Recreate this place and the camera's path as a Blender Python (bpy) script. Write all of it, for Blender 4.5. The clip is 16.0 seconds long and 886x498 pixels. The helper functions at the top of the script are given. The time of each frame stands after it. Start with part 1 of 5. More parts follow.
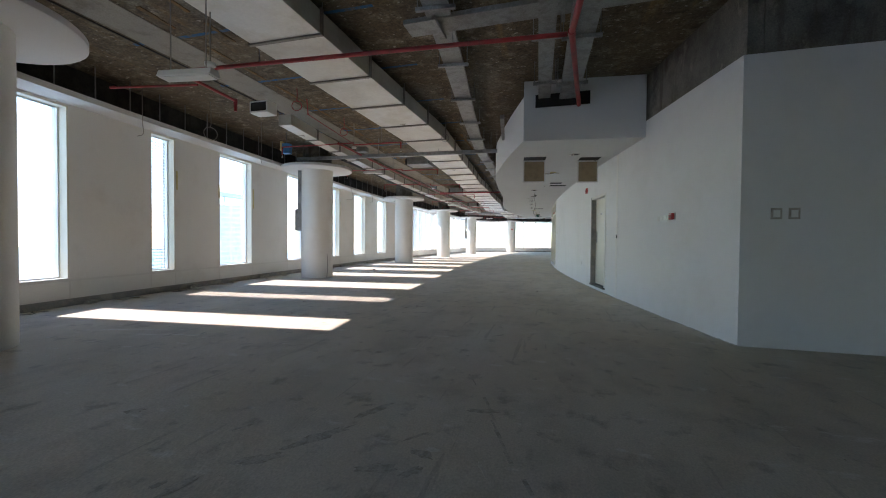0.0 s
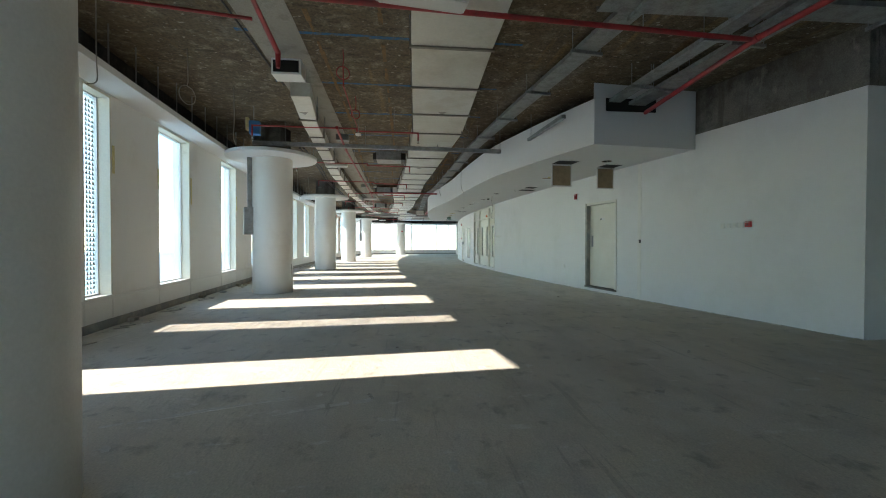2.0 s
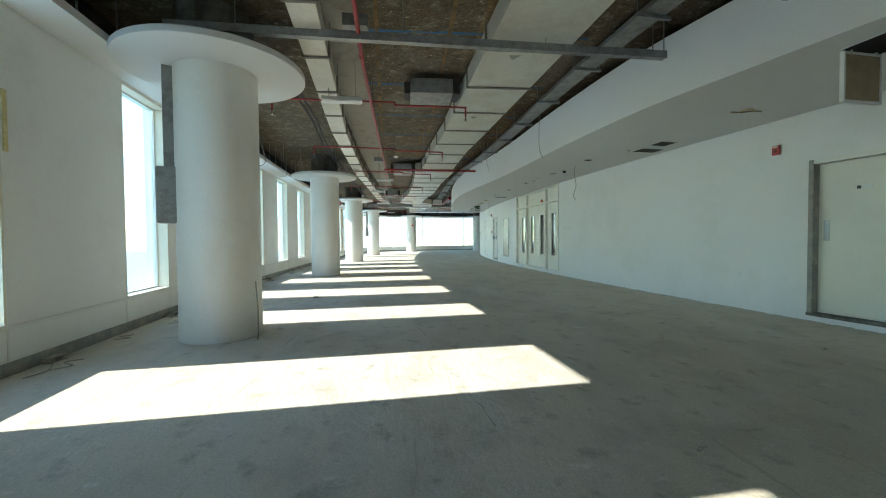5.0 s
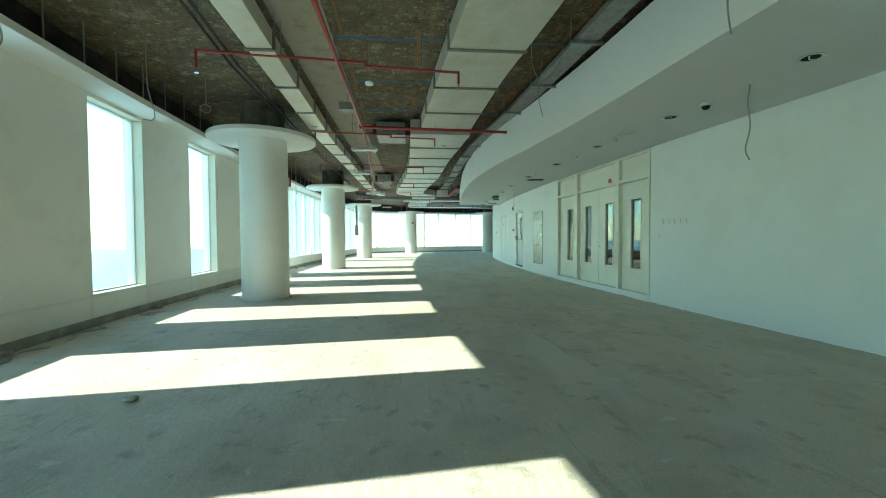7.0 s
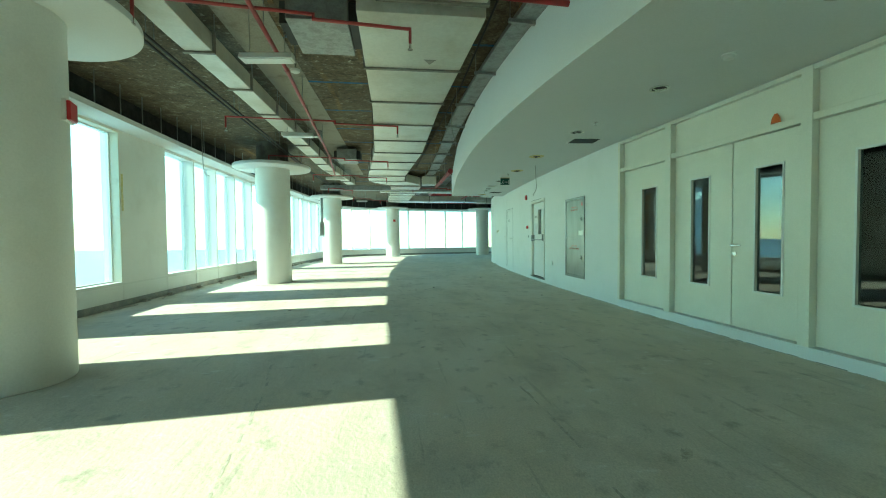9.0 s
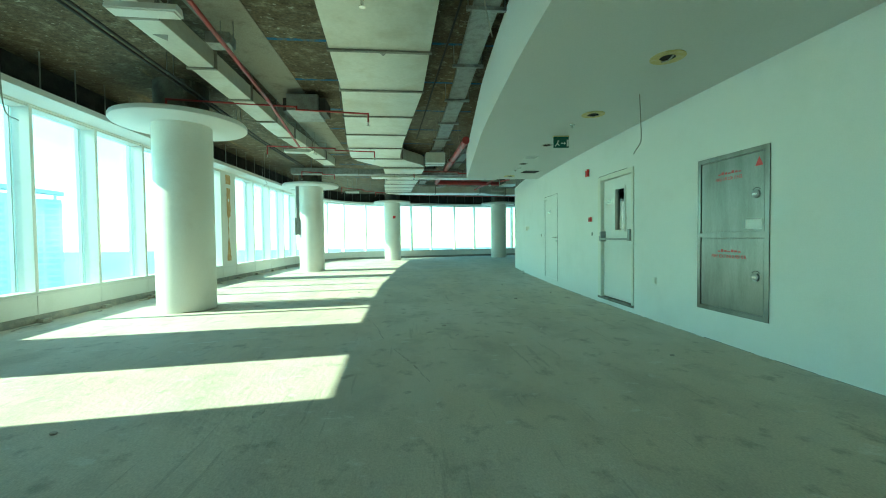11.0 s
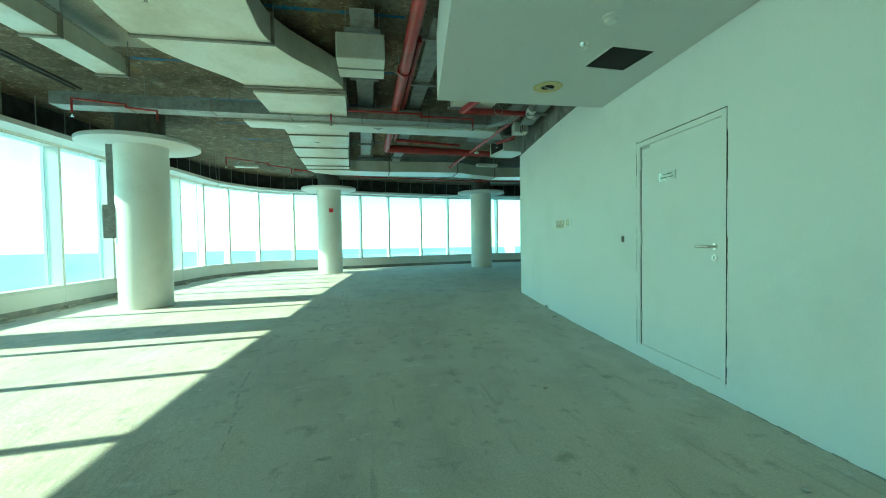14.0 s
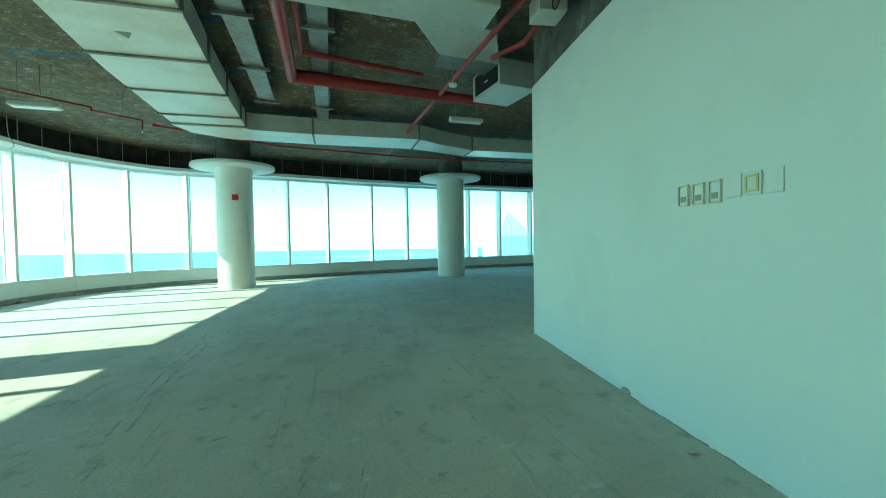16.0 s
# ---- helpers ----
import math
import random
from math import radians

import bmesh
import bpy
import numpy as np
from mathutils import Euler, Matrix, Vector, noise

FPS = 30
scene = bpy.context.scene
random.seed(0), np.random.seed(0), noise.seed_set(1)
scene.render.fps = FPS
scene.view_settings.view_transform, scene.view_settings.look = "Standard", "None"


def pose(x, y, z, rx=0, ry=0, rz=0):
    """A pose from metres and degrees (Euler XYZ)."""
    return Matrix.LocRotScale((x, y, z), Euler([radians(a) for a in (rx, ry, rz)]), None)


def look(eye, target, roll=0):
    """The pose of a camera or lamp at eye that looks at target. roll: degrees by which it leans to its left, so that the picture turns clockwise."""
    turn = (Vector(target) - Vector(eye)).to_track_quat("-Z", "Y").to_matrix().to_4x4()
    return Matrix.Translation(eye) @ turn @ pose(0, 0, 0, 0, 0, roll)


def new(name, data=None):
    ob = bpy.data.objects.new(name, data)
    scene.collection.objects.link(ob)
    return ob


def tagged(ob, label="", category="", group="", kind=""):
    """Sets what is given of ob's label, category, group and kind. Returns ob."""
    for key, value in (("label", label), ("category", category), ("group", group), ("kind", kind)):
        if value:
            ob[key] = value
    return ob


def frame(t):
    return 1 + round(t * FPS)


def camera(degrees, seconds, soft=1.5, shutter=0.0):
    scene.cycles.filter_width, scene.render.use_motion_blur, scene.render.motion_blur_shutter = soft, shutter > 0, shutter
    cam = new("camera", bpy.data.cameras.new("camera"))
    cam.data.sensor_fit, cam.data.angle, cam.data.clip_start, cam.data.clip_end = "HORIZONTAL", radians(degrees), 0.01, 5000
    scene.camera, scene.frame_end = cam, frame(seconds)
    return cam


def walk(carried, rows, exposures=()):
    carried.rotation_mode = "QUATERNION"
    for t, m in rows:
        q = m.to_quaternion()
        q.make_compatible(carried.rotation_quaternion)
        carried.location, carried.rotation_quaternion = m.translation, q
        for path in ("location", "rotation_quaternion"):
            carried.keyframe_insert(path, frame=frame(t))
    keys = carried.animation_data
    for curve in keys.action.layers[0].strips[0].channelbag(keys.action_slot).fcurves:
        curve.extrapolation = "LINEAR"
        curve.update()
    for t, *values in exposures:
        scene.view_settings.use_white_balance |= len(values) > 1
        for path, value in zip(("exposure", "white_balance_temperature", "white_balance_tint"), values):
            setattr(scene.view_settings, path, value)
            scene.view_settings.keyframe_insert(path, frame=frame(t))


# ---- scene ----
cam = camera(96.8, 16.0, 1.0)
PATH = [
    (0, (1.324, 1.836, 1.125), (0.787, 3.762, 1.085), 0.5),
    (0.5, (0.242, 1.967, 1.112), (0.033, 3.956, 1.079), 0.4),
    (1, (-0.751, 2.095, 1.125), (-0.711, 4.094, 1.098), 0.3),
    (1.5, (-1.637, 2.272, 1.158), (-1.479, 4.265, 1.128), 0.2),
    (2, (-2.409, 2.464, 1.201), (-2.221, 4.455, 1.172), 0.1),
    (2.5, (-2.947, 2.812, 1.234), (-2.68, 4.794, 1.2), 0.0),
    (3, (-3.284, 3.317, 1.223), (-2.954, 5.289, 1.185), -0.1),
    (3.5, (-3.41, 4.047, 1.18), (-3.174, 6.033, 1.131), -0.3),
    (4, (-3.388, 4.987, 1.167), (-3.201, 6.978, 1.117), -0.4),
    (6.5, (-3.167, 11.13, 1.24), (-2.988, 13.122, 1.181), -0.5),
    (7, (-3.064, 12.328, 1.24), (-2.894, 14.32, 1.182), -0.3),
    (7.5, (-2.963, 13.512, 1.241), (-2.755, 15.5, 1.178), -0.4),
    (8, (-2.86, 14.685, 1.242), (-2.641, 16.672, 1.19), -0.5),
    (8.5, (-2.754, 15.832, 1.242), (-2.53, 17.819, 1.188), -0.4),
    (9, (-2.642, 16.964, 1.242), (-2.411, 18.949, 1.185), -0.5),
    (11.5, (-2.156, 22.427, 1.211), (-1.964, 24.417, 1.157), -0.7),
    (12, (-2.005, 23.577, 1.232), (-1.807, 25.566, 1.18), -0.7),
    (12.5, (-1.811, 24.714, 1.249), (-1.617, 26.704, 1.195), -0.8),
    (13, (-1.595, 25.844, 1.279), (-1.313, 27.823, 1.222), -0.8),
    (13.5, (-1.41, 26.946, 1.298), (-1.11, 28.923, 1.243), -0.9),
    (14, (-1.218, 27.997, 1.304), (-0.874, 29.966, 1.248), -0.9),
    (14.5, (-0.986, 29.04, 1.292), (-0.59, 30.999, 1.24), -0.9),
    (15, (-0.774, 30.072, 1.287), (-0.32, 32.019, 1.232), -1.0),
    (15.5, (-0.553, 31.107, 1.27), (-0.028, 33.036, 1.218), -0.8),
    (16, (-0.328, 32.138, 1.251), (0.203, 34.066, 1.199), -0.9),
]
EXPOSURES = [(0, 2.42, 6400, 24), (0.6, 2.42, 6450, 19), (1.5, 2.40, 6450, 12), (3.5, 2.36, 6400, 12), (6.5, 2.31, 6150, -15), (9, 2.27, 6200, -33), (11.5, 2.18, 5900, -45), (13, 2.11, 5850, -46), (15, 2.05, 5700, -45), (16, 2.0, 5500, -44)]
walk(cam, [(t, look(eye, target, roll)) for t, eye, target, roll in PATH], EXPOSURES)

# ---- light ----
SUN_AZ, SUN_EL = radians(174.4), radians(32.0)   # the sun stands to the west, so light travels towards +x
world = bpy.data.worlds.new("sky")
scene.world = world
world.use_nodes = True
wn = world.node_tree.nodes
sky = wn.new("ShaderNodeTexSky")
sky.sky_type, sky.sun_disc = "NISHITA", False
sky.sun_elevation, sky.sun_rotation = SUN_EL, radians(-84.4)
sky.air_density, sky.dust_density, sky.ozone_density = 1.0, 0.15, 1.6
wn["Background"].inputs["Strength"].default_value = 0.15
world.node_tree.links.new(sky.outputs["Color"], wn["Background"].inputs["Color"])
sun = new("sun", bpy.data.lights.new("sun", "SUN"))
sun.data.energy, sun.data.angle, sun.data.color = 2.6, radians(0.5), (1.0, 0.94, 0.85)
sun.matrix_world = look((0, 0, 0), (math.cos(SUN_EL) * 0.995, math.cos(SUN_EL) * 0.0976, -math.sin(SUN_EL)))


# ---- materials ----
def material(name, color, rough=0.6, metal=0.0, spots=None, spot_scale=2.0, spot_low=0.45, spot_high=0.62,
             grain=0.06, grain_scale=60.0, bump=0.1, bump_scale=40.0, coat=0.0, stretch=(1, 1, 1), third=None, third_scale=0.6, layers=()):
    """Base colour with grain, blotches of a second (and third) colour, and fine relief, all in object-free world size."""
    m = bpy.data.materials.new(name)
    m.use_nodes = True
    n, l = m.node_tree.nodes, m.node_tree.links
    b = n["Principled BSDF"]
    b.inputs["Roughness"].default_value, b.inputs["Metallic"].default_value = rough, metal
    b.inputs["Coat Weight"].default_value = coat
    geo, mp = n.new("ShaderNodeNewGeometry"), n.new("ShaderNodeMapping")
    mp.inputs["Scale"].default_value = stretch
    l.new(geo.outputs["Position"], mp.inputs["Vector"])

    def noise_tex(scale, detail, rough_n=0.55):
        t = n.new("ShaderNodeTexNoise")
        t.inputs["Scale"].default_value, t.inputs["Detail"].default_value, t.inputs["Roughness"].default_value = scale, detail, rough_n
        l.new(mp.outputs["Vector"], t.inputs["Vector"])
        return t

    def ramp(source, low, high):
        r = n.new("ShaderNodeMapRange")
        r.inputs["From Min"].default_value, r.inputs["From Max"].default_value = low, high
        l.new(source, r.inputs["Value"])
        return r.outputs["Result"]

    def mix(fac, a, c, mode="MIX"):
        x = n.new("ShaderNodeMix")
        x.data_type, x.blend_type = "RGBA", mode
        for sock, v in ((x.inputs[0], fac), (x.inputs[6], a), (x.inputs[7], c)):
            if hasattr(v, "is_linked"):
                l.new(v, sock)
            else:
                sock.default_value = v if isinstance(v, float) else (*v, 1.0)
        return x.outputs[2]

    col = (*color,)
    if third:
        col = mix(ramp(noise_tex(third_scale, 5).outputs["Fac"], 0.42, 0.66), color, third)
    if spots:
        col = mix(ramp(noise_tex(spot_scale, 8, 0.65).outputs["Fac"], spot_low, spot_high), col, spots)
    for tint, scale, low, high, pull, amount in layers:
        m2 = n.new("ShaderNodeMapping")
        m2.inputs["Scale"].default_value = pull
        m2.inputs["Rotation"].default_value = (0, 0, 0.06)
        m2.inputs["Location"].default_value = (scale * 3.1, scale, 0)
        l.new(geo.outputs["Position"], m2.inputs["Vector"])
        t2 = noise_tex(scale, 6, 0.6)
        l.new(m2.outputs["Vector"], t2.inputs["Vector"])
        r2 = n.new("ShaderNodeMapRange")
        for sock, v in (("From Min", low), ("From Max", high), ("To Max", amount)):
            r2.inputs[sock].default_value = v
        l.new(t2.outputs["Fac"], r2.inputs["Value"])
        col = mix(r2.outputs["Result"], col, tint)
    g = noise_tex(grain_scale, 4)
    gr = ramp(g.outputs["Fac"], 0.25, 0.75)
    k = n.new("ShaderNodeMapRange")
    k.inputs["To Min"].default_value, k.inputs["To Max"].default_value = 1 - grain * 2, 1 + grain
    l.new(gr, k.inputs["Value"])
    vec = n.new("ShaderNodeCombineColor")
    for s in range(3):
        l.new(k.outputs["Result"], vec.inputs[s])
    col = mix(1.0, col, vec.outputs["Color"], "MULTIPLY")
    l.new(col, b.inputs["Base Color"])
    rr = n.new("ShaderNodeMapRange")
    rr.inputs["To Min"].default_value, rr.inputs["To Max"].default_value = max(rough - 0.1, 0.03), min(rough + 0.1, 1.0)
    l.new(noise_tex(spot_scale * 3, 4).outputs["Fac"], rr.inputs["Value"])
    l.new(rr.outputs["Result"], b.inputs["Roughness"])
    if bump:
        bp = n.new("ShaderNodeBump")
        bp.inputs["Strength"].default_value, bp.inputs["Distance"].default_value = bump, 0.02
        l.new(noise_tex(bump_scale, 6, 0.6).outputs["Fac"], bp.inputs["Height"])
        l.new(bp.outputs["Normal"], b.inputs["Normal"])
    return m


FLOOR = material("dusty_concrete", (0.62, 0.565, 0.455), 0.85, spots=(0.47, 0.435, 0.365), spot_scale=1.7, spot_low=0.50, spot_high=0.72, third=(0.65, 0.61, 0.535), third_scale=0.35, grain=0.10, grain_scale=90, bump=0.35, bump_scale=22, stretch=(1, 0.7, 1),
                 layers=[((0.46, 0.425, 0.355), 0.8, 0.47, 0.66, (1.3, 0.5, 1), 0.5), ((0.68, 0.66, 0.61), 1.3, 0.55, 0.72, (1.0, 0.6, 1), 0.5), ((0.30, 0.275, 0.23), 5.0, 0.57, 0.69, (1.0, 0.8, 1), 0.6),
                         ((0.32, 0.295, 0.25), 1.3, 0.62, 0.66, (9.0, 0.5, 1), 0.35), ((0.74, 0.72, 0.67), 4.0, 0.62, 0.68, (0.8, 1.6, 1), 0.55), ((0.17, 0.155, 0.13), 30.0, 0.69, 0.74, (1, 1, 1), 0.7)])
SLAB = material("raw_slab_concrete", (0.16, 0.125, 0.076), 0.9, spots=(0.33, 0.29, 0.215), spot_scale=5.0, spot_low=0.52, spot_high=0.70, third=(0.12, 0.095, 0.06), third_scale=0.9, grain=0.30, grain_scale=30, bump=1.0, bump_scale=14, stretch=(1.0, 1.15, 1),
                layers=[((0.10, 0.078, 0.047), 2.0, 0.52, 0.66, (0.8, 1.0, 1), 0.6), ((0.60, 0.56, 0.48), 15.0, 0.62, 0.68, (0.8, 1.2, 1), 0.7), ((0.05, 0.04, 0.025), 7.0, 0.59, 0.67, (0.6, 1.0, 1), 0.65), ((0.40, 0.25, 0.09), 0.8, 0.60, 0.70, (3.0, 0.3, 1), 0.5), ((0.30, 0.29, 0.26), 0.45, 0.56, 0.64, (1.0, 0.5, 1), 0.5)])
BEAM = material("raw_wall_concrete", (0.17, 0.16, 0.135), 0.9, spots=(0.10, 0.093, 0.078), spot_scale=2.2, third=(0.27, 0.25, 0.215), grain=0.18, bump=0.6, bump_scale=18,
                layers=[((0.09, 0.075, 0.05), 1.6, 0.52, 0.62, (2.6, 2.6, 0.35), 0.6), ((0.38, 0.35, 0.30), 5.0, 0.60, 0.68, (1.0, 1.0, 0.5), 0.5)])
BANDMAT = material("smooth_slab_concrete", (0.37, 0.345, 0.29), 0.9, spots=(0.25, 0.225, 0.18), spot_scale=3.5, spot_low=0.52, spot_high=0.7, grain=0.12, bump=0.4, bump_scale=15)
PLASTER = material("white_wall_paint", (0.77, 0.77, 0.75), 0.65, spots=(0.70, 0.70, 0.67), spot_scale=0.9, spot_low=0.5, spot_high=0.75, grain=0.02, grain_scale=120, bump=0.08, bump_scale=70)
GYPSUM = material("white_ceiling_paint", (0.70, 0.70, 0.68), 0.75, spots=(0.65, 0.65, 0.62), spot_scale=0.6, spot_low=0.5, spot_high=0.8, grain=0.02, bump=0.05, bump_scale=60)
PANEL = material("off_white_panel", (0.78, 0.77, 0.72), 0.55, spots=(0.70, 0.68, 0.62), spot_scale=1.5, spot_low=0.52, spot_high=0.75, grain=0.03, bump=0.05)
DOORPAINT = material("cream_door_paint", (0.76, 0.74, 0.64), 0.4, spots=(0.72, 0.70, 0.60), spot_scale=1.2, grain=0.02, bump=0.04, bump_scale=80)
FRAMEPAINT = material("door_frame_paint", (0.74, 0.73, 0.66), 0.45, spots=(0.58, 0.56, 0.49), spot_scale=5, spot_low=0.6, spot_high=0.8, grain=0.03, bump=0.05)
REVEAL = material("cream_window_lining", (0.74, 0.69, 0.55), 0.5, spots=(0.58, 0.50, 0.36), spot_scale=4, spot_low=0.6, spot_high=0.8, grain=0.05, bump=0.06)
ALU = material("white_aluminium", (0.72, 0.71, 0.66), 0.4, metal=0.0, spots=(0.6, 0.58, 0.52), spot_scale=3, spot_low=0.58, spot_high=0.8, grain=0.03, bump=0.03)
SKIRT = material("grey_base_strip", (0.27, 0.27, 0.25), 0.7, spots=(0.40, 0.37, 0.31), spot_scale=4, grain=0.1, bump=0.2)
# near-black for the shaded wall over the cove, and for open plaster joints
DARK = material("dark_shade_and_joints", (0.035, 0.034, 0.032), 0.9, spots=(0.07, 0.065, 0.06), spot_scale=4, grain=0.2, bump=0.4)
# black for the shade inside holes, and for gaps and black parts
BLACK = material("black_parts_and_hole_shade", (0.012, 0.012, 0.012), 0.9, grain=0.1, bump=0)
STEEL = material("stainless_steel", (0.60, 0.60, 0.57), 0.3, metal=1.0, spots=(0.45, 0.45, 0.43), spot_scale=3, grain=0.05, grain_scale=150, bump=0.02, stretch=(1, 1, 0.2))
CABSTEEL = material("dulled_cabinet_steel", (0.27, 0.27, 0.26), 0.36, metal=1.0, spots=(0.19, 0.19, 0.18), spot_scale=2.5, grain=0.06, grain_scale=150, bump=0.02, stretch=(1, 1, 0.2))
CHROME = material("brushed_chrome", (0.65, 0.65, 0.63), 0.22, metal=1.0, grain=0.02, bump=0)
GALV = material("galvanised_steel", (0.36, 0.37, 0.36), 0.5, metal=0.6, spots=(0.27, 0.27, 0.26), spot_scale=8, grain=0.1, grain_scale=50, bump=0.05)
GREYBAR = material("grey_coated_bar", (0.30, 0.31, 0.31), 0.4, metal=0.5, grain=0.03, bump=0)
DUCT = material("foil_faced_duct", (0.66, 0.64, 0.56), 0.38, metal=0.25, spots=(0.58, 0.55, 0.46), spot_scale=1.4, third=(0.70, 0.69, 0.63), grain=0.04, grain_scale=25, bump=0.16, bump_scale=6)
DUCTSIDE = material("bare_duct_edge", (0.30, 0.28, 0.24), 0.6, metal=0.3, spots=(0.2, 0.185, 0.16), spot_scale=3, grain=0.1, bump=0.1)
RED = material("red_pipe_paint", (0.36, 0.028, 0.03), 0.4, spots=(0.24, 0.03, 0.03), spot_scale=6, grain=0.06, bump=0.03)
REDPLASTIC = material("red_plastic", (0.50, 0.03, 0.035), 0.35, grain=0.02, bump=0)
DARKRED = material("dark_red_plastic", (0.14, 0.012, 0.016), 0.3, grain=0.02, bump=0)
ORANGE = material("orange_plastic", (0.65, 0.16, 0.04), 0.5, grain=0.02, bump=0)
CABLE = material("grey_cable", (0.32, 0.31, 0.27), 0.6, grain=0.04, bump=0)
BLACKCABLE = material("black_cable", (0.03, 0.03, 0.03), 0.6, grain=0.04, bump=0)
WHITEPLASTIC = material("white_plastic", (0.74, 0.74, 0.70), 0.4, grain=0.02, bump=0)
YELLOWED = material("yellow_sealant", (0.62, 0.52, 0.22), 0.7, spots=(0.7, 0.62, 0.36), spot_scale=20, grain=0.05, bump=0.2)
CARD = material("brown_board", (0.34, 0.26, 0.16), 0.8, spots=(0.28, 0.21, 0.13), spot_scale=8, grain=0.06, bump=0.05)
BLUE = material("blue_plastic", (0.05, 0.22, 0.50), 0.4, grain=0.02, bump=0)
BLUECHALK = material("blue_chalk_line", (0.035, 0.15, 0.34), 0.9, spots=(0.14, 0.16, 0.17), spot_scale=9, grain=0.2, bump=0)
RUST = material("exposed_board_patch", (0.50, 0.30, 0.13), 0.85, spots=(0.62, 0.45, 0.25), spot_scale=9, grain=0.1, bump=0.2)
RUSTY = material("stained_timber_seam", (0.26, 0.15, 0.06), 0.9, spots=(0.15, 0.11, 0.06), spot_scale=7, grain=0.2, bump=0.3)
FILM = material("pale_blue_film", (0.50, 0.62, 0.68), 0.5, grain=0.02, bump=0)
GREEN = material("green_sign", (0.008, 0.085, 0.055), 0.4, grain=0.02, bump=0)
SCUFF = material("scuffed_dirty_dust", (0.40, 0.37, 0.31), 0.9, spots=(0.54, 0.505, 0.43), spot_scale=14, spot_low=0.42, spot_high=0.56, grain=0.12, grain_scale=80, bump=0.2)
PALEDUST = material("pale_settled_dust", (0.66, 0.635, 0.57), 0.9, spots=(0.56, 0.525, 0.45), spot_scale=11, spot_low=0.42, spot_high=0.58, grain=0.08, grain_scale=80, bump=0.2)
DEBRIS = material("grey_rubble", (0.48, 0.45, 0.39), 0.9, spots=(0.36, 0.33, 0.28), spot_scale=20, grain=0.1, bump=0.3)
# distant things: haze is mixed into these base colours, hence pale and bluish
SEA = material("haze_paled_sea", (0.36, 0.47, 0.53), 0.6, spots=(0.42, 0.52, 0.57), spot_scale=0.004, grain=0.02, grain_scale=0.05, bump=0)
COAST = material("haze_paled_coast", (0.62, 0.63, 0.60), 0.8, spots=(0.5, 0.52, 0.5), spot_scale=0.02, grain=0.05, bump=0)
TOWER = material("haze_paled_tower_stone", (0.80, 0.83, 0.84), 0.7, spots=(0.70, 0.75, 0.78), spot_scale=0.1, grain=0.03, bump=0)
TOWERGLASS = material("haze_paled_tower_blue", (0.58, 0.65, 0.69), 0.6, spots=(0.72, 0.77, 0.80), spot_scale=0.12, grain=0.03, bump=0)


def glass_material(name, tint, gloss=1.0, dust=0.0):
    m = bpy.data.materials.new(name)
    m.use_nodes = True
    n, l = m.node_tree.nodes, m.node_tree.links
    n.remove(n["Principled BSDF"])
    t, g, x, f = n.new("ShaderNodeBsdfTransparent"), n.new("ShaderNodeBsdfGlossy"), n.new("ShaderNodeMixShader"), n.new("ShaderNodeLayerWeight")
    t.inputs["Color"].default_value = (*tint, 1)
    g.inputs["Roughness"].default_value = 0.02
    pw, k = n.new("ShaderNodeMath"), n.new("ShaderNodeMath")
    pw.operation, k.operation = "POWER", "MULTIPLY_ADD"
    pw.inputs[1].default_value = 4.0
    k.inputs[1].default_value, k.inputs[2].default_value = 0.5 * gloss, 0.03 * gloss
    l.new(f.outputs["Facing"], pw.inputs[0])
    l.new(pw.outputs[0], k.inputs[0])
    l.new(k.outputs[0], x.inputs[0])
    l.new(t.outputs[0], x.inputs[1])
    l.new(g.outputs[0], x.inputs[2])
    if dust:
        geo, haze, part_dust, veil = n.new("ShaderNodeNewGeometry"), n.new("ShaderNodeTexNoise"), n.new("ShaderNodeMapRange"), n.new("ShaderNodeMixShader")
        haze.inputs["Scale"].default_value, haze.inputs["Detail"].default_value = 1.6, 6.0
        part_dust.inputs["From Min"].default_value, part_dust.inputs["From Max"].default_value = 0.35, 0.72
        part_dust.inputs["To Min"].default_value, part_dust.inputs["To Max"].default_value = 0.4 * dust, 2.0 * dust
        film = n.new("ShaderNodeBsdfTranslucent")
        film.inputs["Color"].default_value = (0.86, 0.88, 0.86, 1)
        l.new(geo.outputs["Position"], haze.inputs["Vector"])
        l.new(haze.outputs["Fac"], part_dust.inputs["Value"])
        l.new(part_dust.outputs["Result"], veil.inputs[0])
        l.new(x.outputs[0], veil.inputs[1])
        l.new(film.outputs[0], veil.inputs[2])
        x = veil
    l.new(x.outputs[0], n["Material Output"].inputs["Surface"])
    return m


GLASS = glass_material("window_glass", (0.82, 0.90, 0.905), dust=0.02)
DOORGLASS = glass_material("door_glass", (0.60, 0.66, 0.66), 2.4)


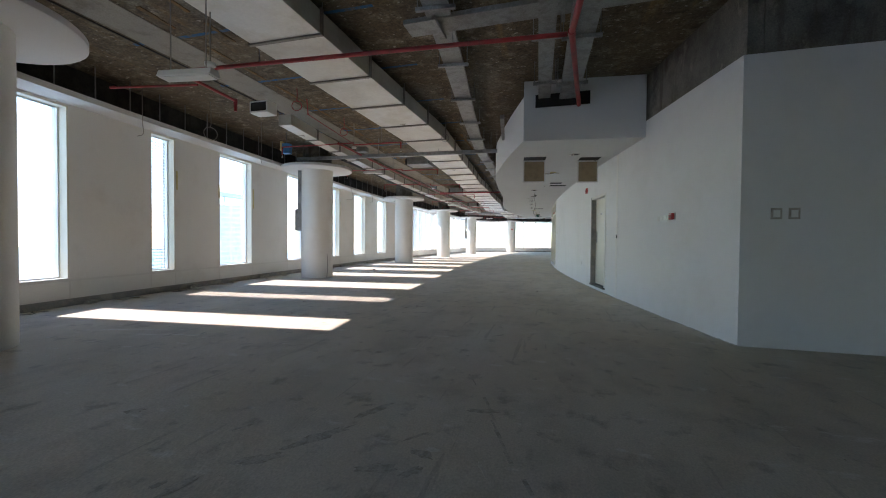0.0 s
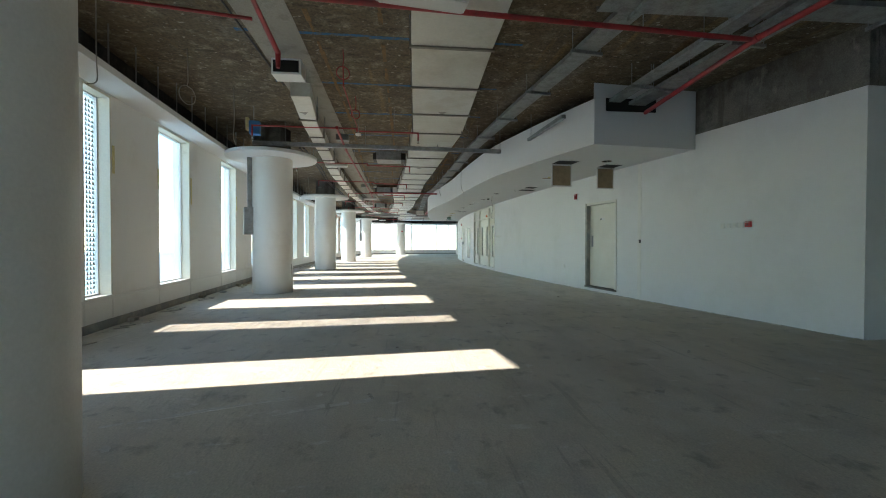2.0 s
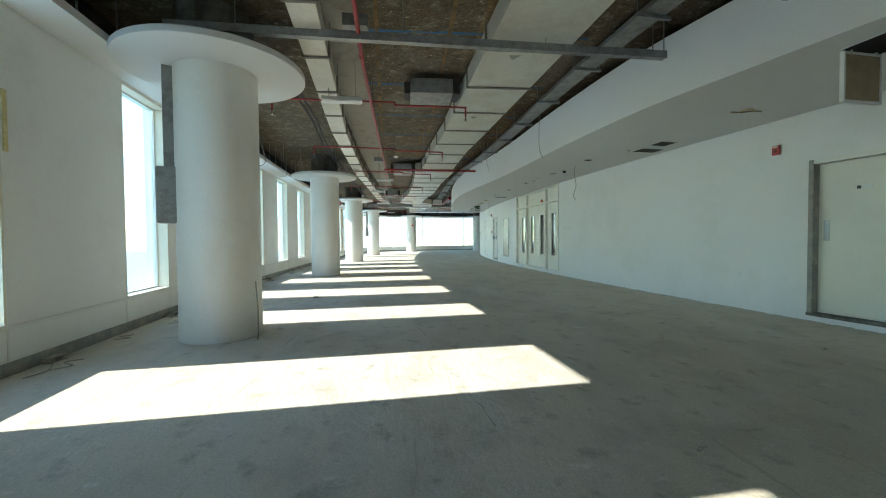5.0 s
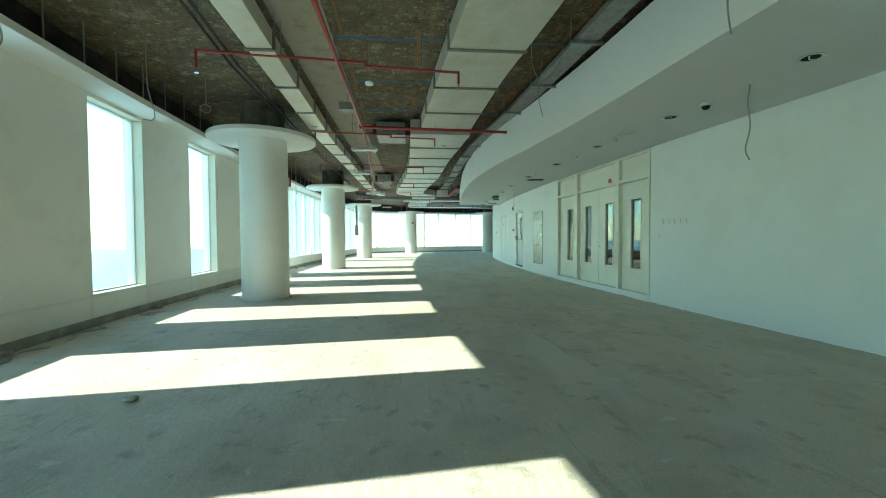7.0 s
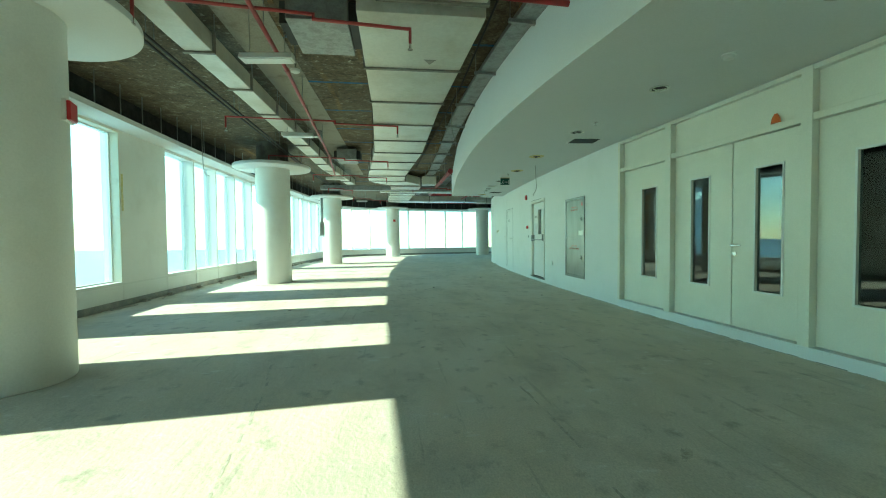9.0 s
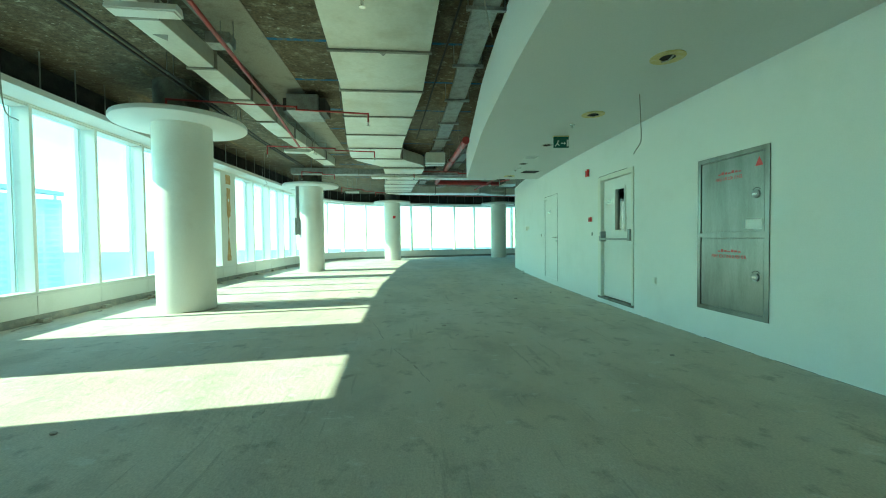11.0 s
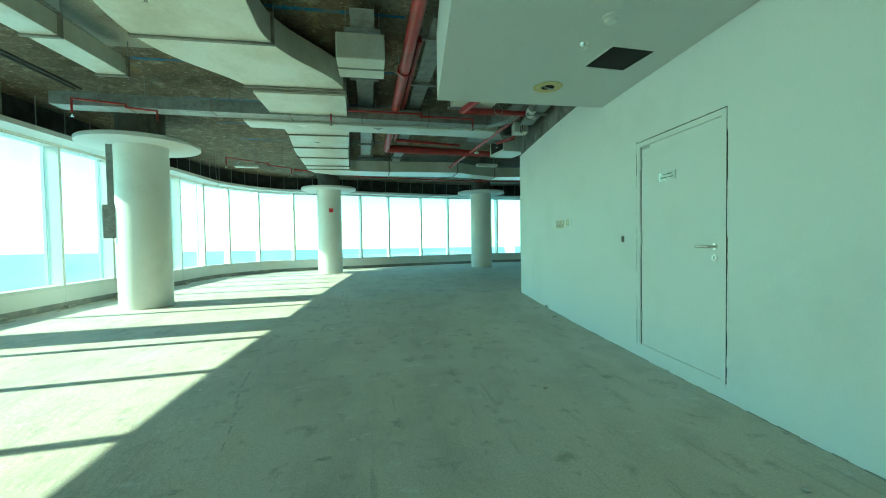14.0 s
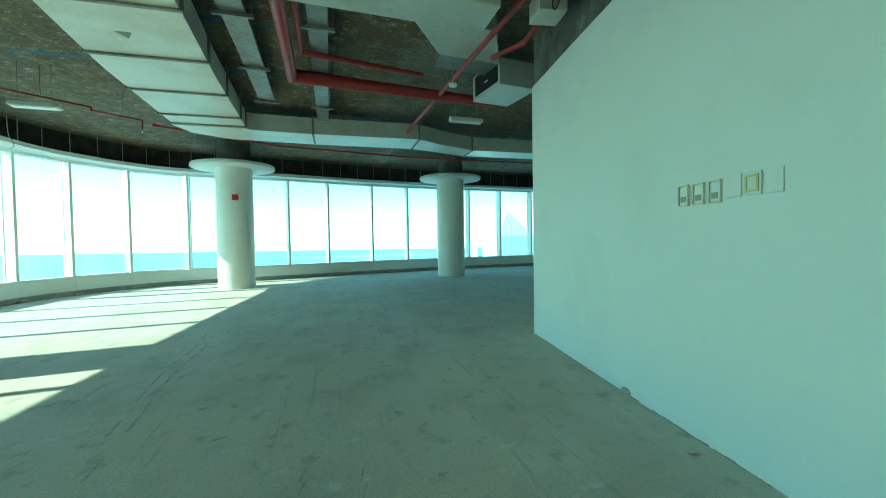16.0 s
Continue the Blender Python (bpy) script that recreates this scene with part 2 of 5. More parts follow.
# ---- building helpers ----
class Shape:
    """A mesh in the making."""

    def __init__(self):
        self.v, self.f = [], []

    def box(self, x0, x1, y0, y1, z0, z1):
        b = len(self.v)
        self.v += [(x, y, z) for z in (z0, z1) for y in (y0, y1) for x in (x0, x1)]
        self.f += [tuple(b + i for i in q) for q in ((0, 2, 3, 1), (4, 5, 7, 6), (0, 1, 5, 4), (2, 6, 7, 3), (0, 4, 6, 2), (1, 3, 7, 5))]
        return self

    def loops(self, rings, close=True):
        """Skin through rings of equal length, with both ends capped."""
        b, k = len(self.v), len(rings[0])
        for r in rings:
            self.v += [tuple(p) for p in r]
        for i in range(len(rings) - 1):
            for j in range(k):
                a, c = b + i * k + j, b + i * k + (j + 1) % k
                self.f.append((a, c, c + k, a + k))
        if close:
            self.f.append(tuple(b + j for j in reversed(range(k))))
            self.f.append(tuple(b + (len(rings) - 1) * k + j for j in range(k)))
        return self

    def ribbon(self, left, right, z0, z1):
        """A slab between two plan lines of equal length."""
        return self.loops([[(*p, z0), (*q, z0), (*q, z1), (*p, z1)] for p, q in zip(left, right)])

    def lathe(self, profile, x=0.0, y=0.0, n=32):
        """A turned body from (radius, z) pairs."""
        rings = [[(x + r * math.cos(2 * math.pi * k / n), y + r * math.sin(2 * math.pi * k / n), z) for k in range(n)] for r, z in profile]
        return self.loops(rings)

    def tube(self, points, r, n=8):
        pts = [Vector(p) for p in points]
        rings, up = [], None
        for i, p in enumerate(pts):
            a = (pts[min(i + 1, len(pts) - 1)] - p)
            b = (p - pts[max(i - 1, 0)])
            d = ((a.normalized() if a.length else Vector()) + (b.normalized() if b.length else Vector()))
            d = d.normalized() if d.length > 1e-6 else Vector((0, 0, 1))
            if up is None:
                up = d.orthogonal().normalized()
            side = d.cross(up)
            side = side.normalized() if side.length > 1e-6 else d.orthogonal().normalized()
            up = side.cross(d).normalized()
            wide = 1.0
            if a.length and b.length:
                wide = 1.0 / max(0.6, math.cos(a.angle(b) / 2))
            rings.append([p + (side * math.cos(2 * math.pi * k / n) + up * math.sin(2 * math.pi * k / n)) * r * wide for k in range(n)])
        return self.loops(rings)

    def mesh(self, name, mat, bevel=0.0, smooth=False):
        me = bpy.data.meshes.new(name)
        me.from_pydata([tuple(p) for p in self.v], [], self.f)
        bm = bmesh.new()
        bm.from_mesh(me)
        bmesh.ops.recalc_face_normals(bm, faces=bm.faces)
        if bevel:
            sharp = [e for e in bm.edges if len(e.link_faces) == 2 and e.calc_face_angle(0) > 0.5]
            bmesh.ops.bevel(bm, geom=sharp, offset=bevel, segments=2, affect="EDGES", profile=0.5)
        bm.to_mesh(me)
        bm.free()
        me.materials.append(mat)
        if smooth:
            me.shade_smooth()
            me.set_sharp_from_angle(angle=radians(40))
        return me


def part(name, shape, mat, parent, label="", bevel=0.0, smooth=False):
    ob = new(name, shape.mesh(name, mat, bevel, smooth))
    ob.parent = parent
    if label:
        ob["label"] = label
    return ob


def thing(name, label, category, m=None, group="", kind=""):
    ob = new(name)
    ob.empty_display_size = 0.1
    if m is not None:
        ob.matrix_world = m
    return tagged(ob, label, category, group, kind)


def solid(name, shape, mat, label, category="", kind="structure", bevel=0.0, smooth=False, group=""):
    return tagged(new(name, shape.mesh(name, mat, bevel, smooth)), label, category, group, kind)


# ---- plan ----
SLAB_Z, SOFFIT_Z, COVE_Z, SILL, HEAD = 3.95, 2.905, 3.31, 0.44, 3.285


def smooth_line(points, step=0.25):
    """An even polyline through plan points (Catmull-Rom)."""
    p = [Vector(q) for q in points]
    p = [2 * p[0] - p[1], *p, 2 * p[-1] - p[-2]]
    fine = []
    for i in range(1, len(p) - 2):
        for k in range(24):
            u = k / 24
            a, b, c, d = p[i - 1], p[i], p[i + 1], p[i + 2]
            fine.append(0.5 * (2 * b + (c - a) * u + (2 * a - 5 * b + 4 * c - d) * u * u + (3 * b - a - 3 * c + d) * u ** 3))
    fine.append(p[-2])
    out, run = [fine[0]], 0.0
    for a, b in zip(fine, fine[1:]):
        run += (b - a).length
        if run >= step:
            out.append(b)
            run = 0.0
    if (out[-1] - fine[-1]).length > 1e-4:
        out.append(fine[-1])
    return out


class Line:
    """A plan line that can be asked for places along it."""

    def __init__(self, points, step=0.2):
        self.p = smooth_line(points, step)
        self.s = [0.0]
        for a, b in zip(self.p, self.p[1:]):
            self.s.append(self.s[-1] + (b - a).length)
        self.length = self.s[-1]

    def at(self, s):
        s = min(max(s, 0.0), self.length)
        i = max(1, next(k for k, q in enumerate(self.s) if q >= s - 1e-9))
        a, b = self.p[i - 1], self.p[i]
        d = (b - a)
        u = (s - self.s[i - 1]) / max(d.length, 1e-9)
        i0, i1 = max(i - 2, 0), min(i + 1, len(self.p) - 1)
        return a + d * u, (self.p[i1] - self.p[i0]).normalized()

    def near(self, x, y):
        q = Vector((x, y))
        return min(((self.p[i] - q).length, self.s[i]) for i in range(len(self.p)))[1]

    def stretch(self, s0, s1, off, step=0.4):
        """Plan points from s0 to s1, off metres to the left of the way."""
        n = max(1, math.ceil((s1 - s0) / step))
        out = []
        for k in range(n + 1):
            p, d = self.at(s0 + (s1 - s0) * k / n)
            out.append(p + Vector((-d.y, d.x)) * off)
        return out

    def place(self, s, z=0.0, off=0.0):
        """Local x along the way, local y to its left."""
        p, d = self.at(s)
        q = p + Vector((-d.y, d.x)) * off
        return Matrix(((d.x, -d.y, 0, q.x), (d.y, d.x, 0, q.y), (0, 0, 1, z), (0, 0, 0, 1)))


# inner face of the window wall, from south to north and round the end; outside lies to the left of the way
FACADE = Line([(-4.7, -5), (-5.55, 1.5), (-6.3, 6), (-6.76, 9.9), (-7.05, 13), (-7.42, 16.8), (-7.58, 18.9), (-7.70, 21.7), (-7.80, 25), (-7.84, 28), (-7.81, 31), (-7.65, 33.6),
               (-7.53, 35.8), (-7.44, 37.2), (-7.27, 39.3), (-7.06, 41.35), (-6.92, 42.78), (-6.47, 43.82), (-5.72, 44.86), (-4.63, 45.55), (-1.85, 46.1), (-0.44, 46.52), (0.97, 46.92), (3.8, 47.45), (8.1, 47.9), (13, 48.05)])
# face of the core wall towards the hall; the hall lies to the left of the way
CORE = Line([(1.25 + (0.0062 if y < 25 else 0.0066) * (y - 25) ** 2, y) for y in (6.85, 9, 12, 15, 18, 21, 24, 27, 30, 33, 35, 36.75)], 0.15)
# free edge of the dropped ceiling
EDGE = Line([(0.80, 8.95), (0.40, 10.2), (0.13, 11.2), (-0.2, 12.6), (-0.45, 15), (-0.6, 17.5), (-0.82, 19.5), (-1.08, 21.5), (-1.2, 24), (-1.05, 27), (-0.85, 29), (-0.46, 32.55)])


def along(line, y, low_x=-99.0):
    """Where a plan line running north first crosses y."""
    for k in range(len(line.p) - 1):
        a, b = line.p[k], line.p[k + 1]
        if a.y <= y <= b.y and b.y > a.y:
            return line.s[k] + (line.s[k + 1] - line.s[k]) * (y - a.y) / (b.y - a.y)
    return 0.0 if y < line.p[0].y else line.length


def fs(y):
    return along(FACADE, y)


def cs(y):
    return along(CORE, y)


# ---- setting: floor, slab, walls ----
outline = [tuple(p) for p in FACADE.stretch(0, FACADE.length, 0.32, 0.5)] + [(13.3, 48.4), (13.3, -5.3), (-5.1, -5.3)]
solid("floor", Shape().loops([[(*p, -0.25) for p in outline], [(*p, 0.0) for p in outline]]), FLOOR, "bare dusty grey concrete floor with stains and dust", "floor")
solid("ceiling", Shape().loops([[(*p, SLAB_Z) for p in outline], [(*p, SLAB_Z + 0.3) for p in outline]]), SLAB, "rough brown-grey concrete slab soffit, left unfinished", "ceiling")
# the panes in this unseen wall are added to bring sky light from behind
solid("wall_south", Shape().box(-5.2, 13.0, -5.3, -5.0, 0, SILL).box(-5.2, 13.0, -5.3, -5.0, HEAD, SLAB_Z).box(-5.2, -3.5, -5.3, -5.0, SILL, HEAD).box(0.66, 13.0, -5.3, -5.0, SILL, HEAD), PLASTER, "white painted wall round an added, unseen row of panes", "wall")
south = thing("window_south", "added, unseen row of tall panes that lets sky light in from the south", "window", pose(-1.42, -5.0, 0), kind="structure")
for k in range(5):
    x = -2.08 + k * 1.04
    part("mullion", Shape().box(x - 0.04, x + 0.04, -0.25, 0.0, SILL, HEAD), ALU, south)
    if k < 4:
        part("pane", Shape().box(x + 0.04, x + 1.04 - 0.04, -0.18, -0.172, SILL, HEAD), GLASS, south).visible_shadow = False
solid("wall_east", Shape().box(13.0, 13.3, -5.3, 6.85, 0, SLAB_Z), PLASTER, "plain white painted wall", "wall")
solid("wall_north_east", Shape().box(13.0, 13.3, 36.75, 48.1, 0, SLAB_Z), PLASTER, "plain white painted wall", "wall")

BAND = Line([(-4.15, -4), (-4.1, 6), (-4.15, 9), (-4.35, 16), (-4.45, 21.6), (-4.4, 27.7), (-4.35, 34)])
solid("ceiling_band", Shape().ribbon(BAND.stretch(0, BAND.length, 0.32), BAND.stretch(0, BAND.length, -0.32), SLAB_Z - 0.012, SLAB_Z - 0.001), BANDMAT, "smoother grey strip of slab beside the narrow duct", "ceiling")
# the first two are unseen, added behind the camera to light the south end
WINDOWS = [(-4.1, -2.9), (-1.5, -0.3), (5.64, 6.43), (7.95, 8.54), (9.86, 11.12), (12.85, 14.0), (15.47, 16.78), (18.27, 19.56), (21.06, 22.34), (23.82, 25.04)]
THICK = 0.32
wall = Shape()
s_end = fs(26.54)
wall.ribbon(FACADE.stretch(0, s_end, THICK), FACADE.stretch(0, s_end, 0), 0.0, SILL)
edges = [0.0] + [fs(v) for w in WINDOWS for v in w] + [s_end]
for a, b in zip(edges[0::2], edges[1::2]):
    wall.ribbon(FACADE.stretch(a, b, THICK), FACADE.stretch(a, b, 0), SILL, HEAD)
solid("wall_west", wall, PANEL, "off-white panelled window wall with tall narrow windows", "wall")
pier_a, pier_b = fs(33.6), fs(34.44)
low = Shape().ribbon(FACADE.stretch(s_end, FACADE.length, THICK), FACADE.stretch(s_end, FACADE.length, 0), 0.0, SILL)
low.ribbon(FACADE.stretch(pier_a, pier_b, THICK), FACADE.stretch(pier_a, pier_b, 0), SILL, HEAD)
solid("wall_north", low, PANEL, "low off-white panelled wall under the curved glazing", "wall")
solid("wall_head", Shape().ribbon(FACADE.stretch(0, FACADE.length, THICK), FACADE.stretch(0, FACADE.length, 0), HEAD, COVE_Z + 0.03), PANEL, "narrow white strip over the window heads", "wall")
# shade between cove and slab is painted on as a near-black wall
solid("wall_upper", Shape().ribbon(FACADE.stretch(0, FACADE.length, THICK), FACADE.stretch(0, FACADE.length, 0.02), COVE_Z + 0.03, SLAB_Z), DARK, "unlined strip of wall above the windows, coloured dark for the shade over the cove", "wall")
solid("trim", Shape().ribbon(FACADE.stretch(0, FACADE.length, -0.0005), FACADE.stretch(0, FACADE.length, -0.46), COVE_Z, COVE_Z + 0.05)
      .ribbon(FACADE.stretch(0, FACADE.length, -0.45), FACADE.stretch(0, FACADE.length, -0.46), COVE_Z + 0.05, COVE_Z + 0.09), GYPSUM, "white plasterboard cove along the window heads", "cove")
solid("baseboard", Shape().ribbon(FACADE.stretch(0, FACADE.length, 0.01), FACADE.stretch(0, FACADE.length, -0.012), 0.0, 0.12), SKIRT, "dusty grey base strip under the windows", "baseboard")
solid("trim_rail", Shape().ribbon(FACADE.stretch(0, FACADE.length, 0.01), FACADE.stretch(0, FACADE.length, -0.02), SILL - 0.035, SILL + 0.0), ALU, "thin off-white sill edge", "trim")

# core: white lower wall with door openings, raw concrete above
DOORS = [(11.14, 12.31, 0.11, 2.23), (19.37, 23.54, 0.11, SOFFIT_Z), (24.79, 25.72, 0.35, 2.09), (27.12, 28.27, 0.11, 2.29), (30.605, 31.79, 0.13, 2.28)]
upper = Shape()
mark, count = 6.85, 0


def core_piece(y0, y1, z0, z1, label):
    global count
    count += 1
    solid("wall_core_%d" % count, Shape().ribbon(CORE.stretch(cs(y0), cs(y1), 0), CORE.stretch(cs(y0), cs(y1), -0.2), z0, z1), PLASTER, label, "wall")


for y0, y1, z0, z1 in DOORS + [(36.75, 36.75, 0, 0)]:
    core_piece(mark, y0, 0.0, 3.17, "gently curved white painted wall of the core")
    if y1 > y0:
        core_piece(y0, y1, 0.0, z0, "white painted wall under the doorway, dirty at the floor")
        core_piece(y0, y1, z1, 3.17, "white painted wall over the doorway")
    mark = y1
x_s, x_n = CORE.p[0].x, CORE.p[-1].x
solid("wall_core_south", Shape().box(x_s + 0.001, 13.0, 6.85, 7.05, 0, 3.17), PLASTER, "white painted end wall of the core", "wall")
solid("wall_core_north", Shape().box(x_n + 0.2, 13.0, 36.55, 36.75, 0, 3.17), PLASTER, "white painted end wall of the core", "wall")
upper.ribbon(CORE.stretch(0, CORE.length, -0.03), CORE.stretch(0, CORE.length, -0.2), 3.17, SLAB_Z)
upper.box(x_s + 0.2, 13.0, 6.88, 7.05, 3.17, SLAB_Z).box(x_n + 0.2, 13.0, 36.55, 36.72, 3.17, SLAB_Z)
solid("wall_core_upper", upper, BEAM, "raw stained concrete above the painted wall", "wall")
solid("wall_back", Shape().ribbon(CORE.stretch(0, CORE.length, -2.6), CORE.stretch(0, CORE.length, -2.8), 0, SLAB_Z), BEAM, "plain inner wall behind the doors", "wall")

# dropped ceiling along the core
n_e = 60
e_pts = EDGE.stretch(0, EDGE.length, 0, EDGE.length / n_e)
c_pts = CORE.stretch(cs(9.15), cs(32.55), 0.002, (cs(32.55) - cs(9.15)) / n_e)
n_c = min(len(e_pts), len(c_pts))
low_ceiling = Shape().ribbon(e_pts[:n_c], c_pts[:n_c], SOFFIT_Z, SOFFIT_Z + 0.04)
fascia_in = EDGE.stretch(0, EDGE.length, -0.03, EDGE.length / n_e)
low_ceiling.ribbon(e_pts[:n_c], fascia_in[:n_c], SOFFIT_Z + 0.04, 3.68)
solid("ceiling_dropped", low_ceiling, GYPSUM, "white plasterboard dropped ceiling with a curved fascia", "ceiling")
a, b = e_pts[0], c_pts[0]
solid("ceiling_end", Shape().ribbon([a, b], [a + Vector((0, 0.03)), b + Vector((0, 0.03))], SOFFIT_Z + 0.04, SLAB_Z), GYPSUM, "white plasterboard end of the dropped ceiling", "ceiling")
# no hole is cut: a black plate stands for its dark inside
solid("trim_opening_shade", Shape().box(1.0, 1.9, 8.93, 8.945, 3.47, 3.69), BLACK, "black plate for the dark of the opening where trays and pipe enter the ceiling void", "opening")

# ---- columns ----
COLUMNS = [(-4.33, 4.23), (-5.65, 12.45), (-6.05, 20.8), (-6.15, 28.75), (-5.82, 36.95), (-2.92, 44.0), (3.5, 45.0)]


def column(x, y):
    c = thing("column", "round white plastered column with a wide flat disc at its head", "column", pose(x, y, 0), "columns along the windows")
    part("shaft", Shape().lathe([(0.455, 0), (0.46, 0.02), (0.46, 3.235)], n=64), PANEL, c, smooth=True)
    part("dark_shaft", Shape().lathe([(0.42, 3.30), (0.42, SLAB_Z)], n=40), BEAM, c, "darker shaft above the disc", smooth=True)
    part("disc", Shape().lathe([(0.3, 3.23), (1.015, 3.23), (1.03, 3.242), (1.03, 3.305), (1.015, 3.32), (0.3, 3.32)], n=72), GYPSUM, c, "white plasterboard disc", smooth=True)
    return c


for x, y in COLUMNS:
    column(x, y)


# ---- windows ----
def punched_window(k, y0, y1):
    s0, s1 = fs(y0), fs(y1)
    m = FACADE.place((s0 + s1) / 2)
    w = (FACADE.at(s1)[0] - FACADE.at(s0)[0]).length
    win = thing("window_%d" % k, "tall narrow fixed window in a cream lining, dusty glass", "window", m, "tall windows", "structure")
    h = w / 2
    d = 0.21
    part("lining", Shape().box(-h, -h + 0.025, 0.0, d, SILL, HEAD), REVEAL, win)
    part("lining", Shape().box(h - 0.025, h, 0.0, d, SILL, HEAD), REVEAL, win)
    part("lining_head", Shape().box(-h + 0.025, h - 0.025, 0.0, d, HEAD - 0.025, HEAD), REVEAL, win)
    part("window_sill", Shape().box(-h + 0.025, h - 0.025, -0.015, d, SILL, SILL + 0.02), ALU, win)
    fr = Shape()
    x0, x1, z0, z1, b = -h + 0.025, h - 0.025, SILL + 0.02, HEAD - 0.025, 0.02
    fr.box(x0, x0 + b, d - 0.06, d, z0, z1).box(x1 - b, x1, d - 0.06, d, z0, z1).box(x0 + b, x1 - b, d - 0.06, d, z0, z0 + b).box(x0 + b, x1 - b, d - 0.06, d, z1 - b, z1)
    part("window_frame", fr, ALU, win)
    pane = part("pane", Shape().box(x0 + b, x1 - b, d - 0.035, d - 0.028, z0 + b, z1 - b), GLASS, win)
    pane.visible_shadow = False
    return win, (x0 + b, x1 - b, d - 0.05, z0 + b, z1 - b)


for k, (y0, y1) in enumerate(WINDOWS):
    win, opening = punched_window(k + 1, y0, y1)
    if abs(y0 - 7.95) < 0.01:
        x0, x1, d, z0, z1 = opening
        film, pitch = Shape(), 0.066
        for i in range(int((z1 - z0) / pitch)):
            for j in range(int((x1 - x0) / pitch)):
                u, w = x0 + (j + 0.5) * pitch, z0 + (i + 0.5) * pitch
                b = len(film.v)
                film.v += [(u - 0.029, d, w - 0.023), (u + 0.029, d, w - 0.023), (u, d, w + 0.031), (u, d - 0.006, w - 0.004)]
                film.f += [(b, b + 1, b + 3), (b + 1, b + 2, b + 3), (b + 2, b, b + 3)]
        dots = part("dotted_film", film, FILM, win, "dotted pale blue film on the glass")
        tagged(dots, kind="stuff")

MULLIONS = [fs(y) for y in (26.54, 27.86, 29.12, 30.42, 31.76, 33.14, 33.6)], [fs(y) for y in (34.44, 35.8, 37.2, 38.6, 39.97, 41.35, 42.78)] + \
    [FACADE.near(x, y) for x, y in ((-6.47, 43.82), (-5.72, 44.87), (-4.63, 45.55), (-3.24, 45.85), (-1.84, 46.07), (-0.44, 46.5), (0.97, 46.92), (2.38, 47.2), (3.8, 47.45), (5.2, 47.64), (6.6, 47.78), (8.1, 47.9), (9.6, 47.97), (11.1, 48.0), (12.6, 48.04))]
number = len(WINDOWS)
for run in MULLIONS:
    for i, (a, b) in enumerate(zip(run, run[1:])):
        number += 1
        m = FACADE.place((a + b) / 2)
        h = (FACADE.at(b)[0] - FACADE.at(a)[0]).length / 2
        bay = thing("window_%d" % number, "tall curtain-wall pane between off-white mullions", "window", m, "curved glazing", "structure")
        part("mullion", Shape().box(-h - 0.03, -h + 0.03, 0.0, 0.27, SILL + 0.002, HEAD - 0.002), ALU, bay, bevel=0.004)
        part("outer_fin", Shape().box(-h - 0.042, -h + 0.042, 0.27, 0.33, SILL + 0.002, HEAD - 0.002), ALU, bay)
        if i == len(run) - 2:
            part("mullion", Shape().box(h - 0.03, h + 0.03, 0.0, 0.27, SILL + 0.002, HEAD - 0.002), ALU, bay, bevel=0.004)
        part("transom", Shape().box(-h + 0.03, h - 0.03, 0.02, 0.27, HEAD - 0.03, HEAD - 0.002), ALU, bay)
        part("window_sill", Shape().box(-h + 0.03, h - 0.03, 0.0, 0.27, SILL + 0.002, SILL + 0.03), ALU, bay)
        pane = part("pane", Shape().box(-h + 0.03, h - 0.03, 0.235, 0.243, SILL + 0.03, HEAD - 0.03), GLASS, bay)
        pane.visible_shadow = False

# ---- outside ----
solid("ground", Shape().box(-12000, 12000, -12000, 12000, -121, -120), SEA, "sea far below, with haze put into its pale colour", "sea")


# ---- doors and fittings on the core wall ----
def wall_at(y, z=0.0, off=0.0):
    """On the core wall: local x towards the north along the wall, local y into the hall."""
    return CORE.place(cs(y), z, off)


def chord(y0, y1):
    """A pose midway between two places on the core wall, and half the distance."""
    p, q = CORE.at(cs(y0))[0], CORE.at(cs(y1))[0]
    d = (q - p).normalized()
    c = (p + q) / 2
    return Matrix(((d.x, -d.y, 0, c.x), (d.y, d.x, 0, c.y), (0, 0, 1, 0), (0, 0, 0, 1))), (q - p).length / 2


def pierced(x0, x1, y0, y1, z0, z1, hx0, hx1, hz0, hz1):
    """A leaf with a rectangular hole."""
    return Shape().box(x0, hx0, y0, y1, z0, z1).box(hx1, x1, y0, y1, z0, z1).box(hx0, hx1, y0, y1, z0, hz0).box(hx0, hx1, y0, y1, hz1, z1)


def rim(x0, x1, y0, y1, z0, z1, b):
    return Shape().box(x0, x0 + b, y0, y1, z0, z1).box(x1 - b, x1, y0, y1, z0, z1).box(x0 + b, x1 - b, y0, y1, z0, z0 + b).box(x0 + b, x1 - b, y0, y1, z1 - b, z1)


def lettering(text, size, mat, parent, x, y, z):
    """Raised letters on a face that looks along local y, read from the hall."""
    cu = bpy.data.curves.new("letters", "FONT")
    cu.body, cu.size, cu.extrude, cu.align_x = text, size, 0.0008, "CENTER"
    tmp = new("letters", cu)
    bpy.context.view_layer.update()
    me = bpy.data.meshes.new_from_object(tmp)
    bpy.data.objects.remove(tmp)
    me.materials.append(mat)
    ob = new("lettering", me)
    ob.parent = parent
    ob.matrix_local = Matrix(((-1, 0, 0, x), (0, 0, 1, y), (0, 1, 0, z), (0, 0, 0, 1)))
    return ob


